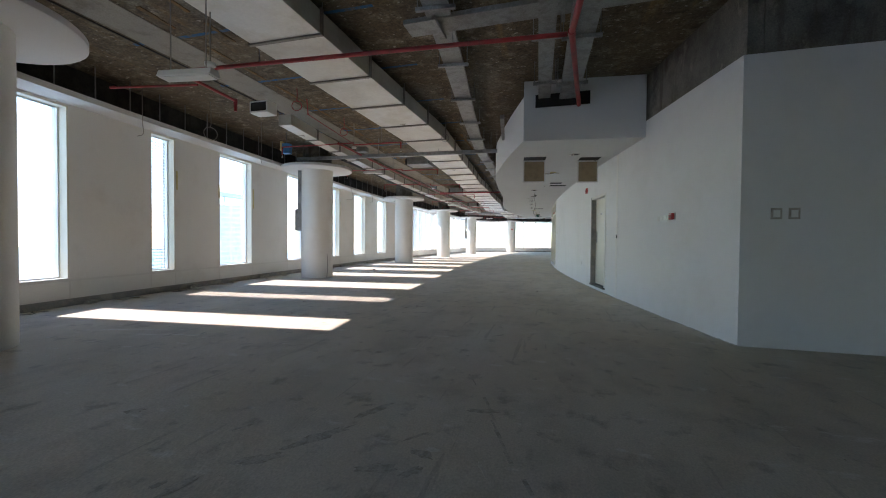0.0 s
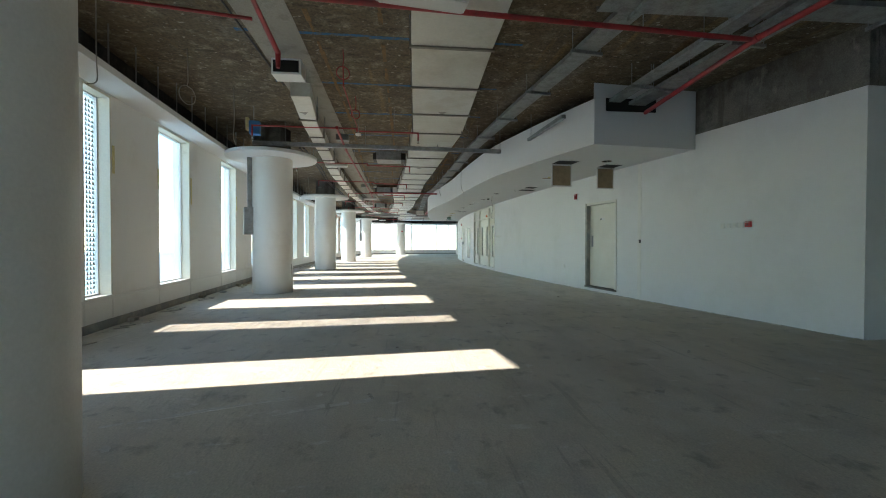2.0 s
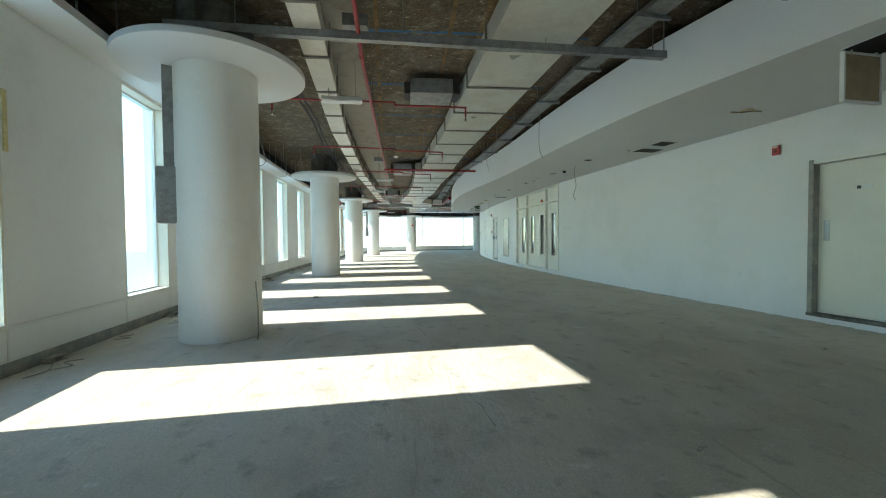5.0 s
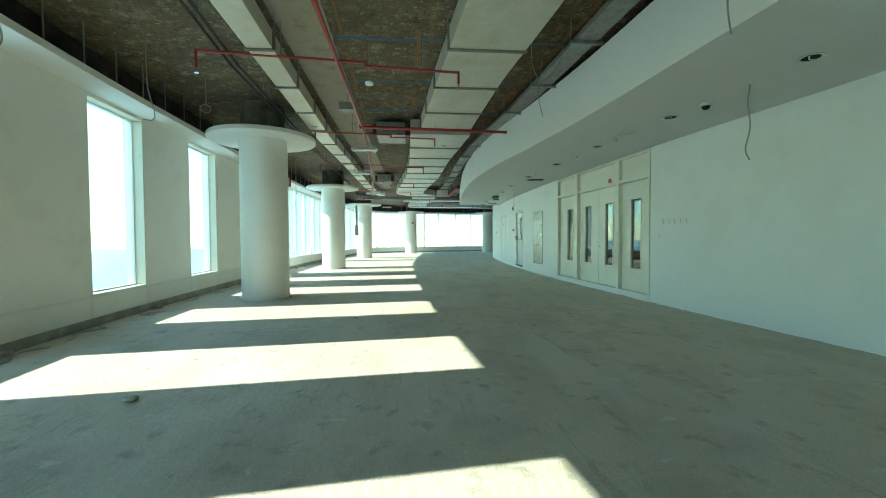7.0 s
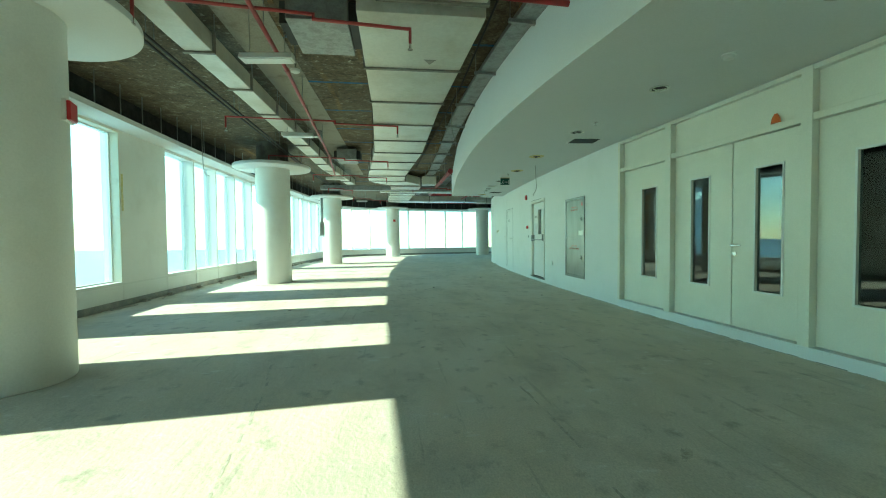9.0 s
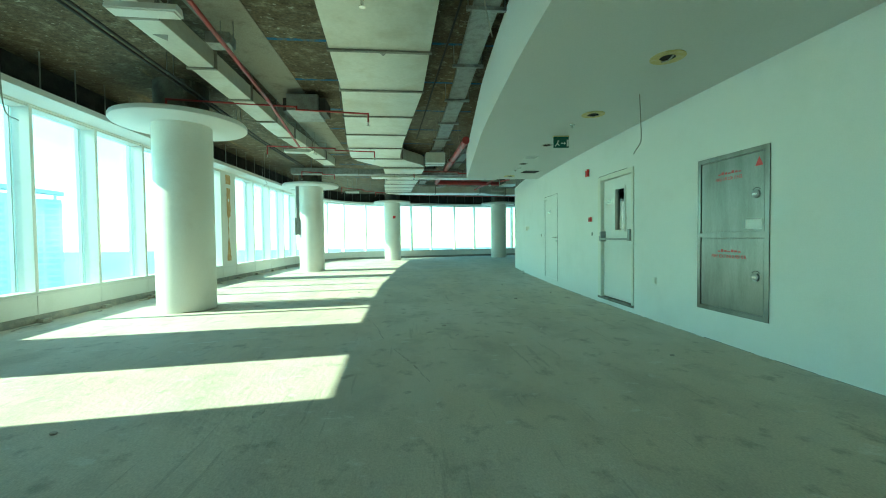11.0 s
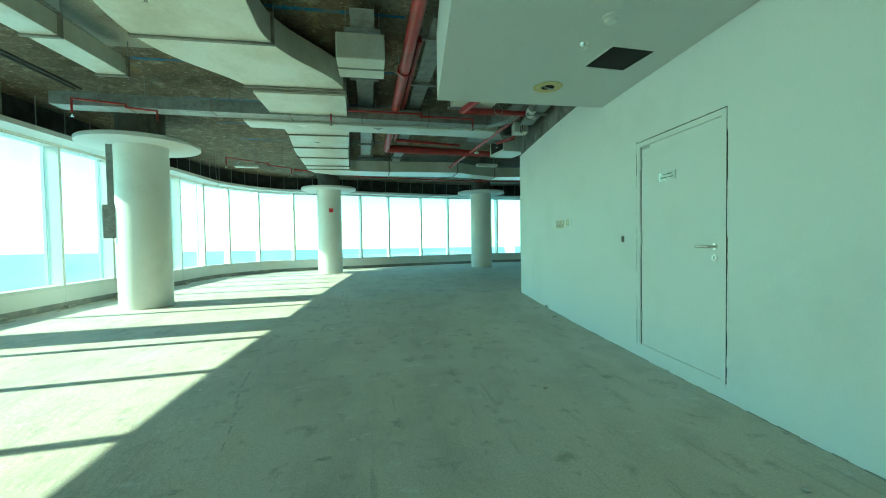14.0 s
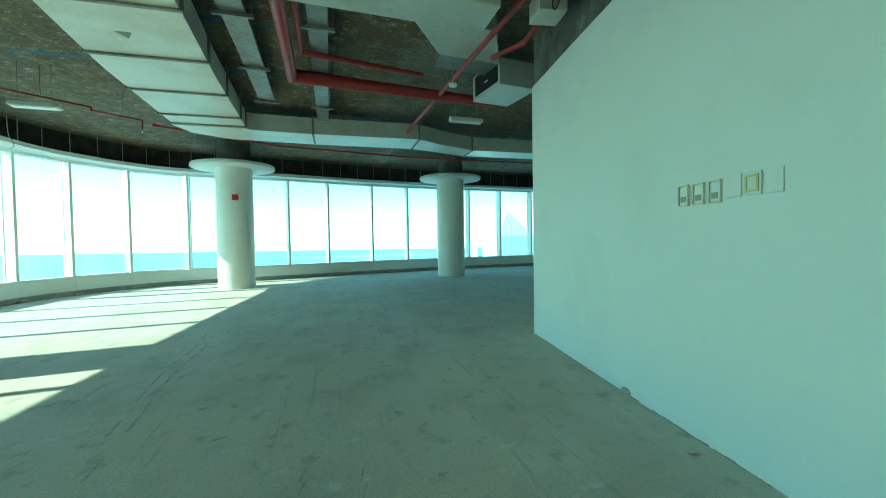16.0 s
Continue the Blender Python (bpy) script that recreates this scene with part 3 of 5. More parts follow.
# plain store door
m, h = chord(11.14, 12.31)
d = thing("door_1", "cream flush door in a rough grey frame, closed", "door", m, kind="structure")
part("door_frame", Shape().box(-h, -h + 0.06, -0.18, 0.012, 0.11, 2.23).box(-h + 0.06, h - 0.06, -0.18, 0.012, 2.17, 2.23), FRAMEPAINT, d, "scuffed off-white frame")
part("door_jamb", Shape().box(h - 0.06, h, -0.18, 0.012, 0.11, 2.23), SKIRT, d, "rough grey jamb")
leaf = part("leaf", Shape().box(-h + 0.063, h - 0.063, -0.14, -0.095, 0.125, 2.167), DOORPAINT, d, bevel=0.003)
part("threshold", Shape().box(-h, h, -0.18, 0.03, 0.08, 0.12), BEAM, d, "grey cement threshold")
part("sign_plate", Shape().box(-0.04, 0.12, -0.095, -0.09, 1.78, 1.83), WHITEPLASTIC, d)
part("pictogram", Shape().box(0.075, 0.115, -0.09, -0.087, 1.785, 1.825), BLACKCABLE, d)
part("push_plate", Shape().box(0.40, 0.47, -0.095, -0.088, 1.12, 1.40), GREYBAR, d, "grey metal push plate", bevel=0.003)

# glazed double door set
m, h = chord(19.37, 23.54)
d = thing("door_2", "cream double door with side panels and narrow dark glass strips", "door", m, kind="structure")
part("plinth", Shape().box(-h, h, -0.2, 0.015, 0.0, 0.125), PLASTER, d, "white plastered plinth")
zt, top = 2.36, SOFFIT_Z - 0.01
mid = (19.35 + 23.5) / 2
posts = [(-h, -h + 0.06), (20.35 - mid, 20.46 - mid), (22.24 - mid, 22.36 - mid), (h - 0.06, h)]
for x0, x1 in posts:
    part("post", Shape().box(x0, x1, -0.16, 0.02, 0.125, top), DOORPAINT, d, bevel=0.004)
for (a0, a1), (b0, b1) in zip(posts, posts[1:]):
    part("transom", Shape().box(a1, b0, -0.15, 0.012, zt, zt + 0.07), DOORPAINT, d, bevel=0.004)
    part("head", Shape().box(a1, b0, -0.15, 0.012, top - 0.05, top), DOORPAINT, d)
    part("head_panel", Shape().box(a1, b0, -0.10, -0.06, zt + 0.07, top - 0.05), DOORPAINT, d)
STRIPS = [(19.40, 20.35, 19.70, 20.02), (20.46, 21.292, 20.69, 20.99), (21.298, 22.24, 21.64, 21.93), (22.36, 23.44, 22.63, 22.96)]
for k, (a, b, g0, g1) in enumerate(STRIPS):
    x0, x1, u0, u1 = a - mid + 0.004, b - mid - 0.004, g0 - mid, g1 - mid
    leaf = part("leaf" if k in (1, 2) else "side_panel", pierced(x0, x1, -0.11, -0.06, 0.135, zt - 0.004, u0, u1, 0.60, 2.0), DOORPAINT, d)
    part("glazing_bead", rim(u0 - 0.02, u1 + 0.02, -0.062, -0.05, 0.58, 2.02, 0.02), WHITEPLASTIC, leaf)
    part("glass", Shape().box(u0, u1, -0.09, -0.083, 0.60, 2.0), DOORGLASS, leaf)
x = 21.295 - mid
handle = part("door_handle", Shape().tube([(x - 0.045, -0.06, 1.12), (x - 0.045, 0.0, 1.12), (x - 0.17, 0.0, 1.12)], 0.010), CHROME, d, "chrome lever handle", smooth=True)
part("lock_rose", Shape().lathe([(0.024, 0), (0.024, 0.012)], n=20), CHROME, d).matrix_local = Matrix.Translation((x - 0.045, -0.06, 1.02)) @ Matrix.Rotation(radians(-90), 4, "X")

# fire exit door
m, h = chord(27.10, 28.29)
d = thing("door_3", "off-white fire door with a small window and a grey push bar", "door", m, kind="structure")
part("door_frame", Shape().box(-h, -h + 0.05, -0.15, 0.02, 0.11, 2.29).box(h - 0.11, h, -0.15, 0.02, 0.11, 2.29).box(-h + 0.05, h - 0.11, -0.15, 0.02, 2.21, 2.29), FRAMEPAINT, d, "scuffed grey-primed frame", bevel=0.004)
lx0, lx1 = -h + 0.055, h - 0.115
leaf = part("leaf", pierced(lx0, lx1, -0.10, -0.045, 0.135, 2.205, -0.24, 0.05, 1.32, 2.01), PLASTER, d)
part("glazing_bead", rim(-0.27, 0.08, -0.047, -0.03, 1.29, 2.04, 0.03), WHITEPLASTIC, leaf)
part("glass", Shape().box(-0.24, 0.05, -0.08, -0.073, 1.32, 2.01), DOORGLASS, leaf)
part("sign_plate", Shape().box(0.15, 0.40, -0.045, -0.04, 1.78, 1.86), STEEL, leaf, "small metal sign plate")
for zz, u0, u1 in ((1.833, 0.20, 0.34), (1.808, 0.19, 0.36)):
    part("sign_line", Shape().box(u0, u1, -0.04, -0.0385, zz, zz + 0.008), BLACKCABLE, leaf)
bar = part("push_bar", Shape().box(lx0 + 0.03, lx1 - 0.02, 0.02, 0.055, 1.15, 1.18), GREYBAR, d, "grey push bar", bevel=0.008)
part("bar_bracket", Shape().box(lx1 - 0.07, lx1 - 0.015, -0.045, 0.05, 1.12, 1.30), GREYBAR, bar, bevel=0.008)
part("bar_bracket", Shape().box(lx0 + 0.01, lx0 + 0.06, -0.045, 0.05, 1.14, 1.32), GREYBAR, bar, bevel=0.008)
part("threshold", Shape().box(-h, h, -0.15, 0.022, 0.085, 0.125), BEAM, d, "grey cement threshold")
part("latch_box", Shape().box(lx1 + 0.01, lx1 + 0.05, -0.03, 0.03, 1.13, 1.22), GREYBAR, d)
crack = Shape()
for k in range(24):
    u = -h + 0.2 + k * (2 * h - 0.2) / 24
    crack.box(u, u + (2 * h - 0.2) / 24, -0.01, 0.0035, 2.292 + random.uniform(0, 0.003), 2.300 + random.uniform(0, 0.004))
for k in range(30):
    zz = 0.1 + k * 0.073
    crack.box(h + 0.002, h + random.uniform(0.004, 0.014), -0.01, 0.0035, zz, zz + 0.073)
part("plaster_gap", crack, BLACK, d, "dark open joint round the frame")

# plant room door
m, h = chord(30.605, 31.79)
d = thing("door_4", "white flush door with a lever handle and ragged plaster round its frame", "door", m, kind="structure")
part("door_frame", rim(-h + 0.004, h - 0.004, -0.12, 0.004, 0.10, 2.270, 0.049), PLASTER, d)
part("leaf", Shape().box(-h + 0.06, h - 0.06, -0.06, -0.012, 0.148, 2.22), PLASTER, d, bevel=0.002)
ragged = Shape()
for side in (1, -1):
    edge, zz = 0.003, 0.13
    while zz < 2.27:
        st = random.uniform(0.012, 0.05)
        edge = min(max(edge + random.uniform(-0.004, 0.004), -0.002), 0.007)
        x0, x1 = sorted((side * (h - 0.004), side * (h + edge)))
        ragged.box(x0, x1, -0.012, 0.0025 + 0.0015 * random.random(), zz, zz + st)
        zz += st
for k in range(40):
    u = -h + k * 2 * h / 40
    ragged.box(u, u + 2 * h / 40, -0.012, 0.003, 2.270, 2.275 + random.uniform(0, 0.005))
part("plaster_gap", ragged, DARK, d, "ragged dark joint in the plaster")
part("leaf_gap", rim(-h + 0.052, h - 0.052, -0.05, -0.008, 0.144, 2.226, 0.004), BLACK, d)
plate = part("sign_plate", Shape().box(0.0, 0.24, -0.012, -0.005, 1.82, 1.90), STEEL, d, "small metal sign plate")
for zz, u0, u1 in ((1.872, 0.05, 0.18), (1.842, 0.03, 0.21)):
    part("sign_line", Shape().box(u0, u1, -0.005, -0.0035, zz, zz + 0.009), BLACKCABLE, plate)
hd = part("door_handle", Shape().tube([(-h + 0.13, -0.012, 1.20), (-h + 0.13, 0.05, 1.20), (-h + 0.27, 0.052, 1.20)], 0.010), CHROME, d, "chrome lever handle", smooth=True)
for zz in (1.20, 1.11):
    part("rose", Shape().lathe([(0.026, 0), (0.026, 0.010)], n=20), CHROME, d).matrix_local = Matrix.Translation((-h + 0.13, -0.012, zz)) @ Matrix.Rotation(radians(-90), 4, "X")
part("keyhole", Shape().box(-h + 0.126, -h + 0.134, -0.003, -0.0005, 1.095, 1.125), BLACK, d)
for zz in (0.40, 1.20, 1.98):
    part("hinge", Shape().box(h - 0.075, h - 0.045, -0.015, 0.002, zz, zz + 0.11), STEEL, d)
part("closer_tab", Shape().box(h - 0.20, h - 0.08, -0.012, -0.002, 2.19, 2.21), STEEL, d)

# fire cabinet
m, h = chord(24.79, 25.72)
c = thing("fire_cabinet", "recessed stainless steel fire cabinet with two doors in the wall", "cabinet", m)
part("body", Shape().box(-h, h, -0.2, -0.012, 0.35, 2.09), CABSTEEL, c)
part("frame", rim(-h - 0.004, h + 0.004, -0.012, 0.012, 0.346, 2.094, 0.05).box(-h + 0.046, h - 0.046, -0.012, 0.012, 1.185, 1.235), CABSTEEL, c)
for z0, z1, text, bar_z in ((1.24, 2.04, "FIRE HOSE REEL", 1.87), (0.40, 1.18, "FIRE EXTINGUISHER", 1.02)):
    dr = part("cabinet_door", Shape().box(-h + 0.056, h - 0.056, -0.008, 0.006, z0 + 0.006, z1 - 0.006), CABSTEEL, c, "smeared stainless steel door", bevel=0.002)
    lettering(text, 0.052, RED, dr, 0.02, 0.0068, bar_z - 0.06)
    sh = Shape()
    for k in range(7):
        sh.box(-0.14 + k * 0.045, -0.14 + k * 0.045 + 0.034, 0.0066, 0.0075, bar_z + 0.005, bar_z + 0.018 + 0.008 * (k % 3))
    part("script_bars", sh, RED, dr)
    lock = part("turn_lock", Shape().lathe([(0.040, 0), (0.040, 0.012), (0.030, 0.016)], n=24), GREYBAR, dr)
    lock.matrix_local = Matrix.Translation((-h + 0.14, 0.006, z0 + 0.38)) @ Matrix.Rotation(radians(-90), 4, "X")
    part("lock_slot", Shape().box(-0.026, 0.026, -0.006, 0.006, 0.016, 0.024), CHROME, lock)
    arc = Shape().tube([(-h + 0.14 + 0.055 * math.cos(t), 0.008, z0 + 0.39 + 0.055 * math.sin(t)) for t in np.linspace(0.6, 2.5, 8)], 0.003, 5)
    part("arrow_mark", arc, BLACKCABLE, dr)
    if z0 > 1:
        part("label", Shape().box(-h + 0.08, -h + 0.27, 0.006, 0.0066, z0 + 0.03, z0 + 0.13), WHITEPLASTIC, dr, "small printed label")
        tri = Shape()
        tri.loops([[(-h + 0.07, 0.0062, z1 - 0.14), (-h + 0.16, 0.0062, z1 - 0.14), (-h + 0.115, 0.0062, z1 - 0.05)], [(-h + 0.07, 0.007, z1 - 0.14), (-h + 0.16, 0.007, z1 - 0.14), (-h + 0.115, 0.007, z1 - 0.05)]])
        part("maker_mark", tri, REDPLASTIC, dr, "red triangular mark")


def back_box(y, z, w=0.085, hgt=0.085, mat=None, label="small white wall box with a blank plate", name="wall_box", deep=0.012, group=""):
    b = thing(name, label, "socket", wall_at(y, z, 0.0), group)
    part("plate", Shape().box(-w / 2, w / 2, 0.0005, deep, -hgt / 2, hgt / 2), mat or WHITEPLASTIC, b, bevel=0.002)
    part("insert", Shape().box(-w / 4, w / 4, deep, deep + 0.003, -hgt / 3, hgt / 3), mat or PANEL, b)
    return b


def alarm(y, z, w=0.10, hgt=0.14, label="red fire alarm sounder on the wall"):
    b = thing("fire_alarm", label, "alarm", wall_at(y, z))
    part("back_plate", Shape().box(-w / 2 - 0.008, w / 2 + 0.008, 0.0005, 0.012, -hgt / 2 - 0.008, hgt / 2 + 0.008), WHITEPLASTIC, b)
    part("housing", Shape().box(-w / 2, w / 2, 0.012, 0.055, -hgt / 2, hgt / 2), REDPLASTIC, b, bevel=0.008)
    part("label_strip", Shape().box(-w / 2 + 0.012, w / 2 - 0.012, 0.055, 0.057, hgt * 0.30, hgt * 0.42), WHITEPLASTIC, b, "white printed strip")
    part("lens", Shape().box(-w / 4, w / 4, 0.055, 0.062, -hgt / 4, hgt / 8), DARKRED, b, "dark red lens", bevel=0.003)


alarm(12.72, 2.46)
alarm(28.73, 2.45)
alarm(28.60, 1.54, 0.09, 0.09, "red manual call point on the wall")
alarm(8.20, 1.51, 0.09, 0.09, "red manual call point beside blank wall boxes")
for k in range(4):
    back_box(8.33 + 0.10 * k, 1.50, label="blank wall box with torn paint", group="wall boxes by the call point")
back_box(10.43, 1.25, 0.05, 0.07, BLACKCABLE, "small black wall box", "cable_box")
back_box(13.31, 0.56)
for k in range(5):
    back_box(18.52 + 0.135 * k, 1.50, 0.10 if k else 0.085, 0.09, label="white wall box with an open frame", group="row of wall boxes near the double door")
back_box(19.16, 1.25, 0.085, 0.085)
back_box(26.58, 0.575, 0.10, 0.10)
back_box(28.56, 1.26, 0.05, 0.06, GREYBAR, "small grey wall box", "cable_box")
back_box(32.07, 1.26, 0.05, 0.07, SKIRT, "small grey wall box with a hole", "cable_box")
for k in range(3):
    b = thing("back_box", "yellowed wall box with a printed label", "socket", wall_at(33.885 + 0.117 * k, 1.50), "row of wall boxes by the corner")
    part("rim", rim(-0.042, 0.042, 0.0005, 0.018, -0.07, 0.06, 0.008), REVEAL, b)
    part("label_card", Shape().box(-0.03, 0.03, 0.002, 0.010, -0.06, 0.045), WHITEPLASTIC, b)
    part("print_bar", Shape().box(-0.022, 0.022, 0.010, 0.0115, -0.045, -0.01), CABLE, b)
for k in range(3):
    b = thing("switch_plate", "white blank switch plate", "switch", wall_at(33.77 - 0.11 * k, 1.51), "row of wall boxes by the corner")
    part("plate", Shape().box(-0.048, 0.048, 0.0005, 0.010, -0.06, 0.06), WHITEPLASTIC, b, bevel=0.002)
    if k == 1:
        part("frame", rim(-0.038, 0.038, 0.010, 0.016, -0.045, 0.045, 0.012), YELLOWED, b)
for k, xx in enumerate((3.62, 3.78)):
    b = thing("switch_plate", "dusty beige wall box with a pale insert", "switch", pose(xx, 6.85, 1.45), "boxes on the end wall")
    part("plate", Shape().box(-0.05, 0.05, -0.014, -0.0005, -0.06, 0.06), DEBRIS, b, bevel=0.002)
    part("insert", Shape().box(-0.03, 0.03, -0.017, -0.014, -0.04, 0.035), WHITEPLASTIC, b)
solid("trim_chase", Shape().ribbon(CORE.stretch(cs(10.40), cs(10.50), 0.004), CORE.stretch(cs(10.40), cs(10.50), 0.0), 0.02, 2.9), PANEL, "patched vertical cable chase in the wall", "trim")
c = thing("plastic_cap", "orange plastic cap lying on the door transom", "cap", chord(20.7, 20.8)[0] @ Matrix.Translation((0, -0.02, zt + 0.07)))
part("cap", Shape().lathe([(0.045, 0), (0.035, 0.06), (0.015, 0.10)], n=16), ORANGE, c, smooth=True)


# ---- fittings in the dropped ceiling ----
def soffit(name, label, category, x, y, turn=0.0):
    return thing(name, label, category, pose(x, y, SOFFIT_Z, 0, 0, turn))


def ring(r0, r1, z0, z1, n=28):
    return Shape().loops([[(r * math.cos(2 * math.pi * k / n), r * math.sin(2 * math.pi * k / n), z) for r, z in ((r0, z0), (r1, z0), (r1, z1), (r0, z1))] for k in range(n + 1)], close=False)


for x, y in ((0.68, 15.74), (0.58, 17.58), (0.41, 19.37), (0.31, 21.13), (0.22, 22.98), (0.37, 28.37), (0.48, 30.18), (1.72, 10.26)):
    lamp = soffit("downlight", "unlit round downlight with a chrome rim, lamp missing", "light", x, y, 25 * y)
    part("rim", ring(0.075, 0.10, -0.008, 0.0), CHROME, lamp, smooth=True)
    # flat black plate on the soffit for the dark of the hole
    part("opening_dark_plate", Shape().lathe([(0.076, -0.003), (0.076, -0.0005)], n=24), BLACK, lamp)
    part("bracket", Shape().tube([(-0.07, 0, -0.006), (-0.02, 0.01, -0.02), (0.03, -0.01, -0.016), (0.07, 0.005, -0.006)], 0.008, 6), CHROME, lamp)
for x, y in ((0.36, 26.58), (0.65, 32.0), (0.24, 24.86)):
    lamp = soffit("downlight", "unlit downlight hole ringed with yellow sealant", "light", x, y, 40 * y)
    part("sealant", ring(0.07, 0.155, -0.006, 0.0, 22), YELLOWED, lamp)
    # black plate again in place of the unlit hole
    part("opening_dark_plate", Shape().lathe([(0.072, -0.003), (0.072, -0.0005)], n=20), BLACK, lamp)
    part("bracket", Shape().tube([(-0.08, 0, -0.008), (0.0, 0.012, -0.022), (0.08, 0.0, -0.008)], 0.010, 6), CHROME, lamp)
for x, y in ((0.41, 20.3), (0.52, 30.66)):
    det = soffit("smoke_detector", "white round smoke detector", "detector", x, y)
    part("base", Shape().lathe([(0.06, -0.018), (0.06, 0)], n=28), WHITEPLASTIC, det, smooth=True)
    part("head", Shape().lathe([(0.022, -0.052), (0.04, -0.045), (0.045, -0.018)], n=28), WHITEPLASTIC, det, smooth=True)
for x, y in ((0.48, 18.84), (0.28, 27.08), (0.26, 22.46), (0.54, 31.06), (1.05, 14.75)):
    sp = soffit("sprinkler", "small chrome ceiling sprinkler", "sprinkler", x, y)
    part("flange", Shape().lathe([(0.035, -0.008), (0.038, 0)], n=20), CHROME, sp)
    part("deflector", Shape().lathe([(0.008, -0.008), (0.008, -0.035), (0.022, -0.037), (0.022, -0.040)][::-1], n=12), CHROME, sp)
dome = soffit("dome_camera", "small white dome camera with a black eye", "camera", 0.67, 17.03)
part("base", Shape().lathe([(0.06, -0.03), (0.07, -0.012), (0.07, 0)], n=28), WHITEPLASTIC, dome, smooth=True)
part("eye", Shape().lathe([(0.01, -0.075), (0.035, -0.066), (0.05, -0.03)], n=24), BLACK, dome, smooth=True)
for x, y, w in ((0.43, 18.42, 0.30), (0.43, 29.5, 0.28)):
    vent = soffit("air_diffuser", "square white ceiling air diffuser with slats", "vent", x, y, -4)
    part("frame", Shape().box(-w / 2, w / 2, -w / 2, -w / 2 + 0.03, -0.014, 0).box(-w / 2, w / 2, w / 2 - 0.03, w / 2, -0.014, 0).box(-w / 2, -w / 2 + 0.03, -w / 2 + 0.03, w / 2 - 0.03, -0.014, 0).box(w / 2 - 0.03, w / 2, -w / 2 + 0.03, w / 2 - 0.03, -0.014, 0), WHITEPLASTIC, vent)
    # black sheet for the shade behind the slats
    part("backing", Shape().box(-w / 2 + 0.03, w / 2 - 0.03, -w / 2 + 0.03, w / 2 - 0.03, -0.003, -0.0005), BLACK, vent)
    for k in range(5):
        u = -w / 2 + 0.05 + k * (w - 0.1) / 4.5
        part("slat", Shape().box(-w / 2 + 0.03, w / 2 - 0.03, u, u + 0.010, -0.012, -0.004), WHITEPLASTIC, vent)


def hatch(x, y, w, dd, turn=0.0, hung=False):
    t = soffit("access_hatch", "open square access hatch in the ceiling" + (", its board hanging down" if hung else ", its dark inside a flat black plate"), "hatch", x, y, turn)
    # the dark of the hatch is a black plate under an uncut ceiling
    part("opening_dark_plate", Shape().box(-w / 2, w / 2, -dd / 2, dd / 2, -0.003, -0.0005), BLACK, t)
    part("edge", Shape().box(-w / 2 - 0.012, w / 2 + 0.012, -dd / 2 - 0.012, -dd / 2, -0.007, 0).box(-w / 2 - 0.012, w / 2 + 0.012, dd / 2, dd / 2 + 0.012, -0.007, 0).box(-w / 2 - 0.012, -w / 2, -dd / 2, dd / 2, -0.007, 0).box(w / 2, w / 2 + 0.012, -dd / 2, dd / 2, -0.007, 0), GYPSUM, t)
    if hung:
        lid = part("hanging_board", Shape().box(-w / 2 + 0.02, w / 2 - 0.02, dd / 2 - 0.02, dd / 2, -0.47, -0.03), CARD, t, "brown board side of the open lid")
        part("board_frame", rim(-w / 2, w / 2, dd / 2 - 0.028, dd / 2 + 0.008, -0.48, -0.02, 0.02), GYPSUM, lid)
        for u in (-w / 3, w / 3):
            part("hinge", Shape().box(u, u + 0.02, dd / 2 - 0.03, dd / 2 - 0.005, -0.04, 0.0), STEEL, lid)


hatch(0.93, 10.48, 0.46, 0.36, 6, True)
hatch(2.05, 10.75, 0.42, 0.34, 8, True)
hatch(0.60, 23.52, 0.46, 0.34, -3)
hatch(1.0, 31.28, 0.42, 0.40, 4)
hatch(1.39, 14.2, 0.34, 0.30, 8)
hatch(1.45, 14.75, 0.5, 0.3, 8)
spk = soffit("loose_fitting", "loose grey ceiling fitting hanging by its wire", "fitting", 1.3, 12.3)
part("ring", ring(0.05, 0.075, -0.012, 0.0), YELLOWED, spk)
part("arm", Shape().tube([(-0.2, 0.05, -0.02), (-0.08, 0, -0.035), (0.05, -0.02, -0.02), (0.16, -0.05, -0.03)], 0.010, 6), CARD, spk)

sign = thing("exit_sign", "green emergency exit sign under the ceiling", "sign", pose(0.37, 27.72, SOFFIT_Z, 0, 0, -4))
part("backing", Shape().box(-0.13, 0.13, -0.01, 0.05, -0.02, 0.0), YELLOWED, sign)
box = part("housing", Shape().box(-0.125, 0.125, -0.012, 0.03, -0.20, -0.02), GREEN, sign, bevel=0.004)
part("arrow", Shape().box(-0.01, 0.05, -0.015, -0.012, -0.135, -0.12).loops([[(0.045, -0.015, -0.155), (0.075, -0.015, -0.1275), (0.045, -0.015, -0.10)], [(0.045, -0.012, -0.155), (0.075, -0.012, -0.1275), (0.045, -0.012, -0.10)]]), WHITEPLASTIC, box)
part("door_mark", Shape().box(0.09, 0.12, -0.015, -0.012, -0.18, -0.07), WHITEPLASTIC, box)
part("slanted_bars", Shape().tube([(-0.11, -0.013, -0.18), (-0.07, -0.013, -0.13), (-0.05, -0.013, -0.08)], 0.009, 6).tube([(-0.07, -0.013, -0.13), (-0.035, -0.013, -0.17)], 0.008, 6), WHITEPLASTIC, box)


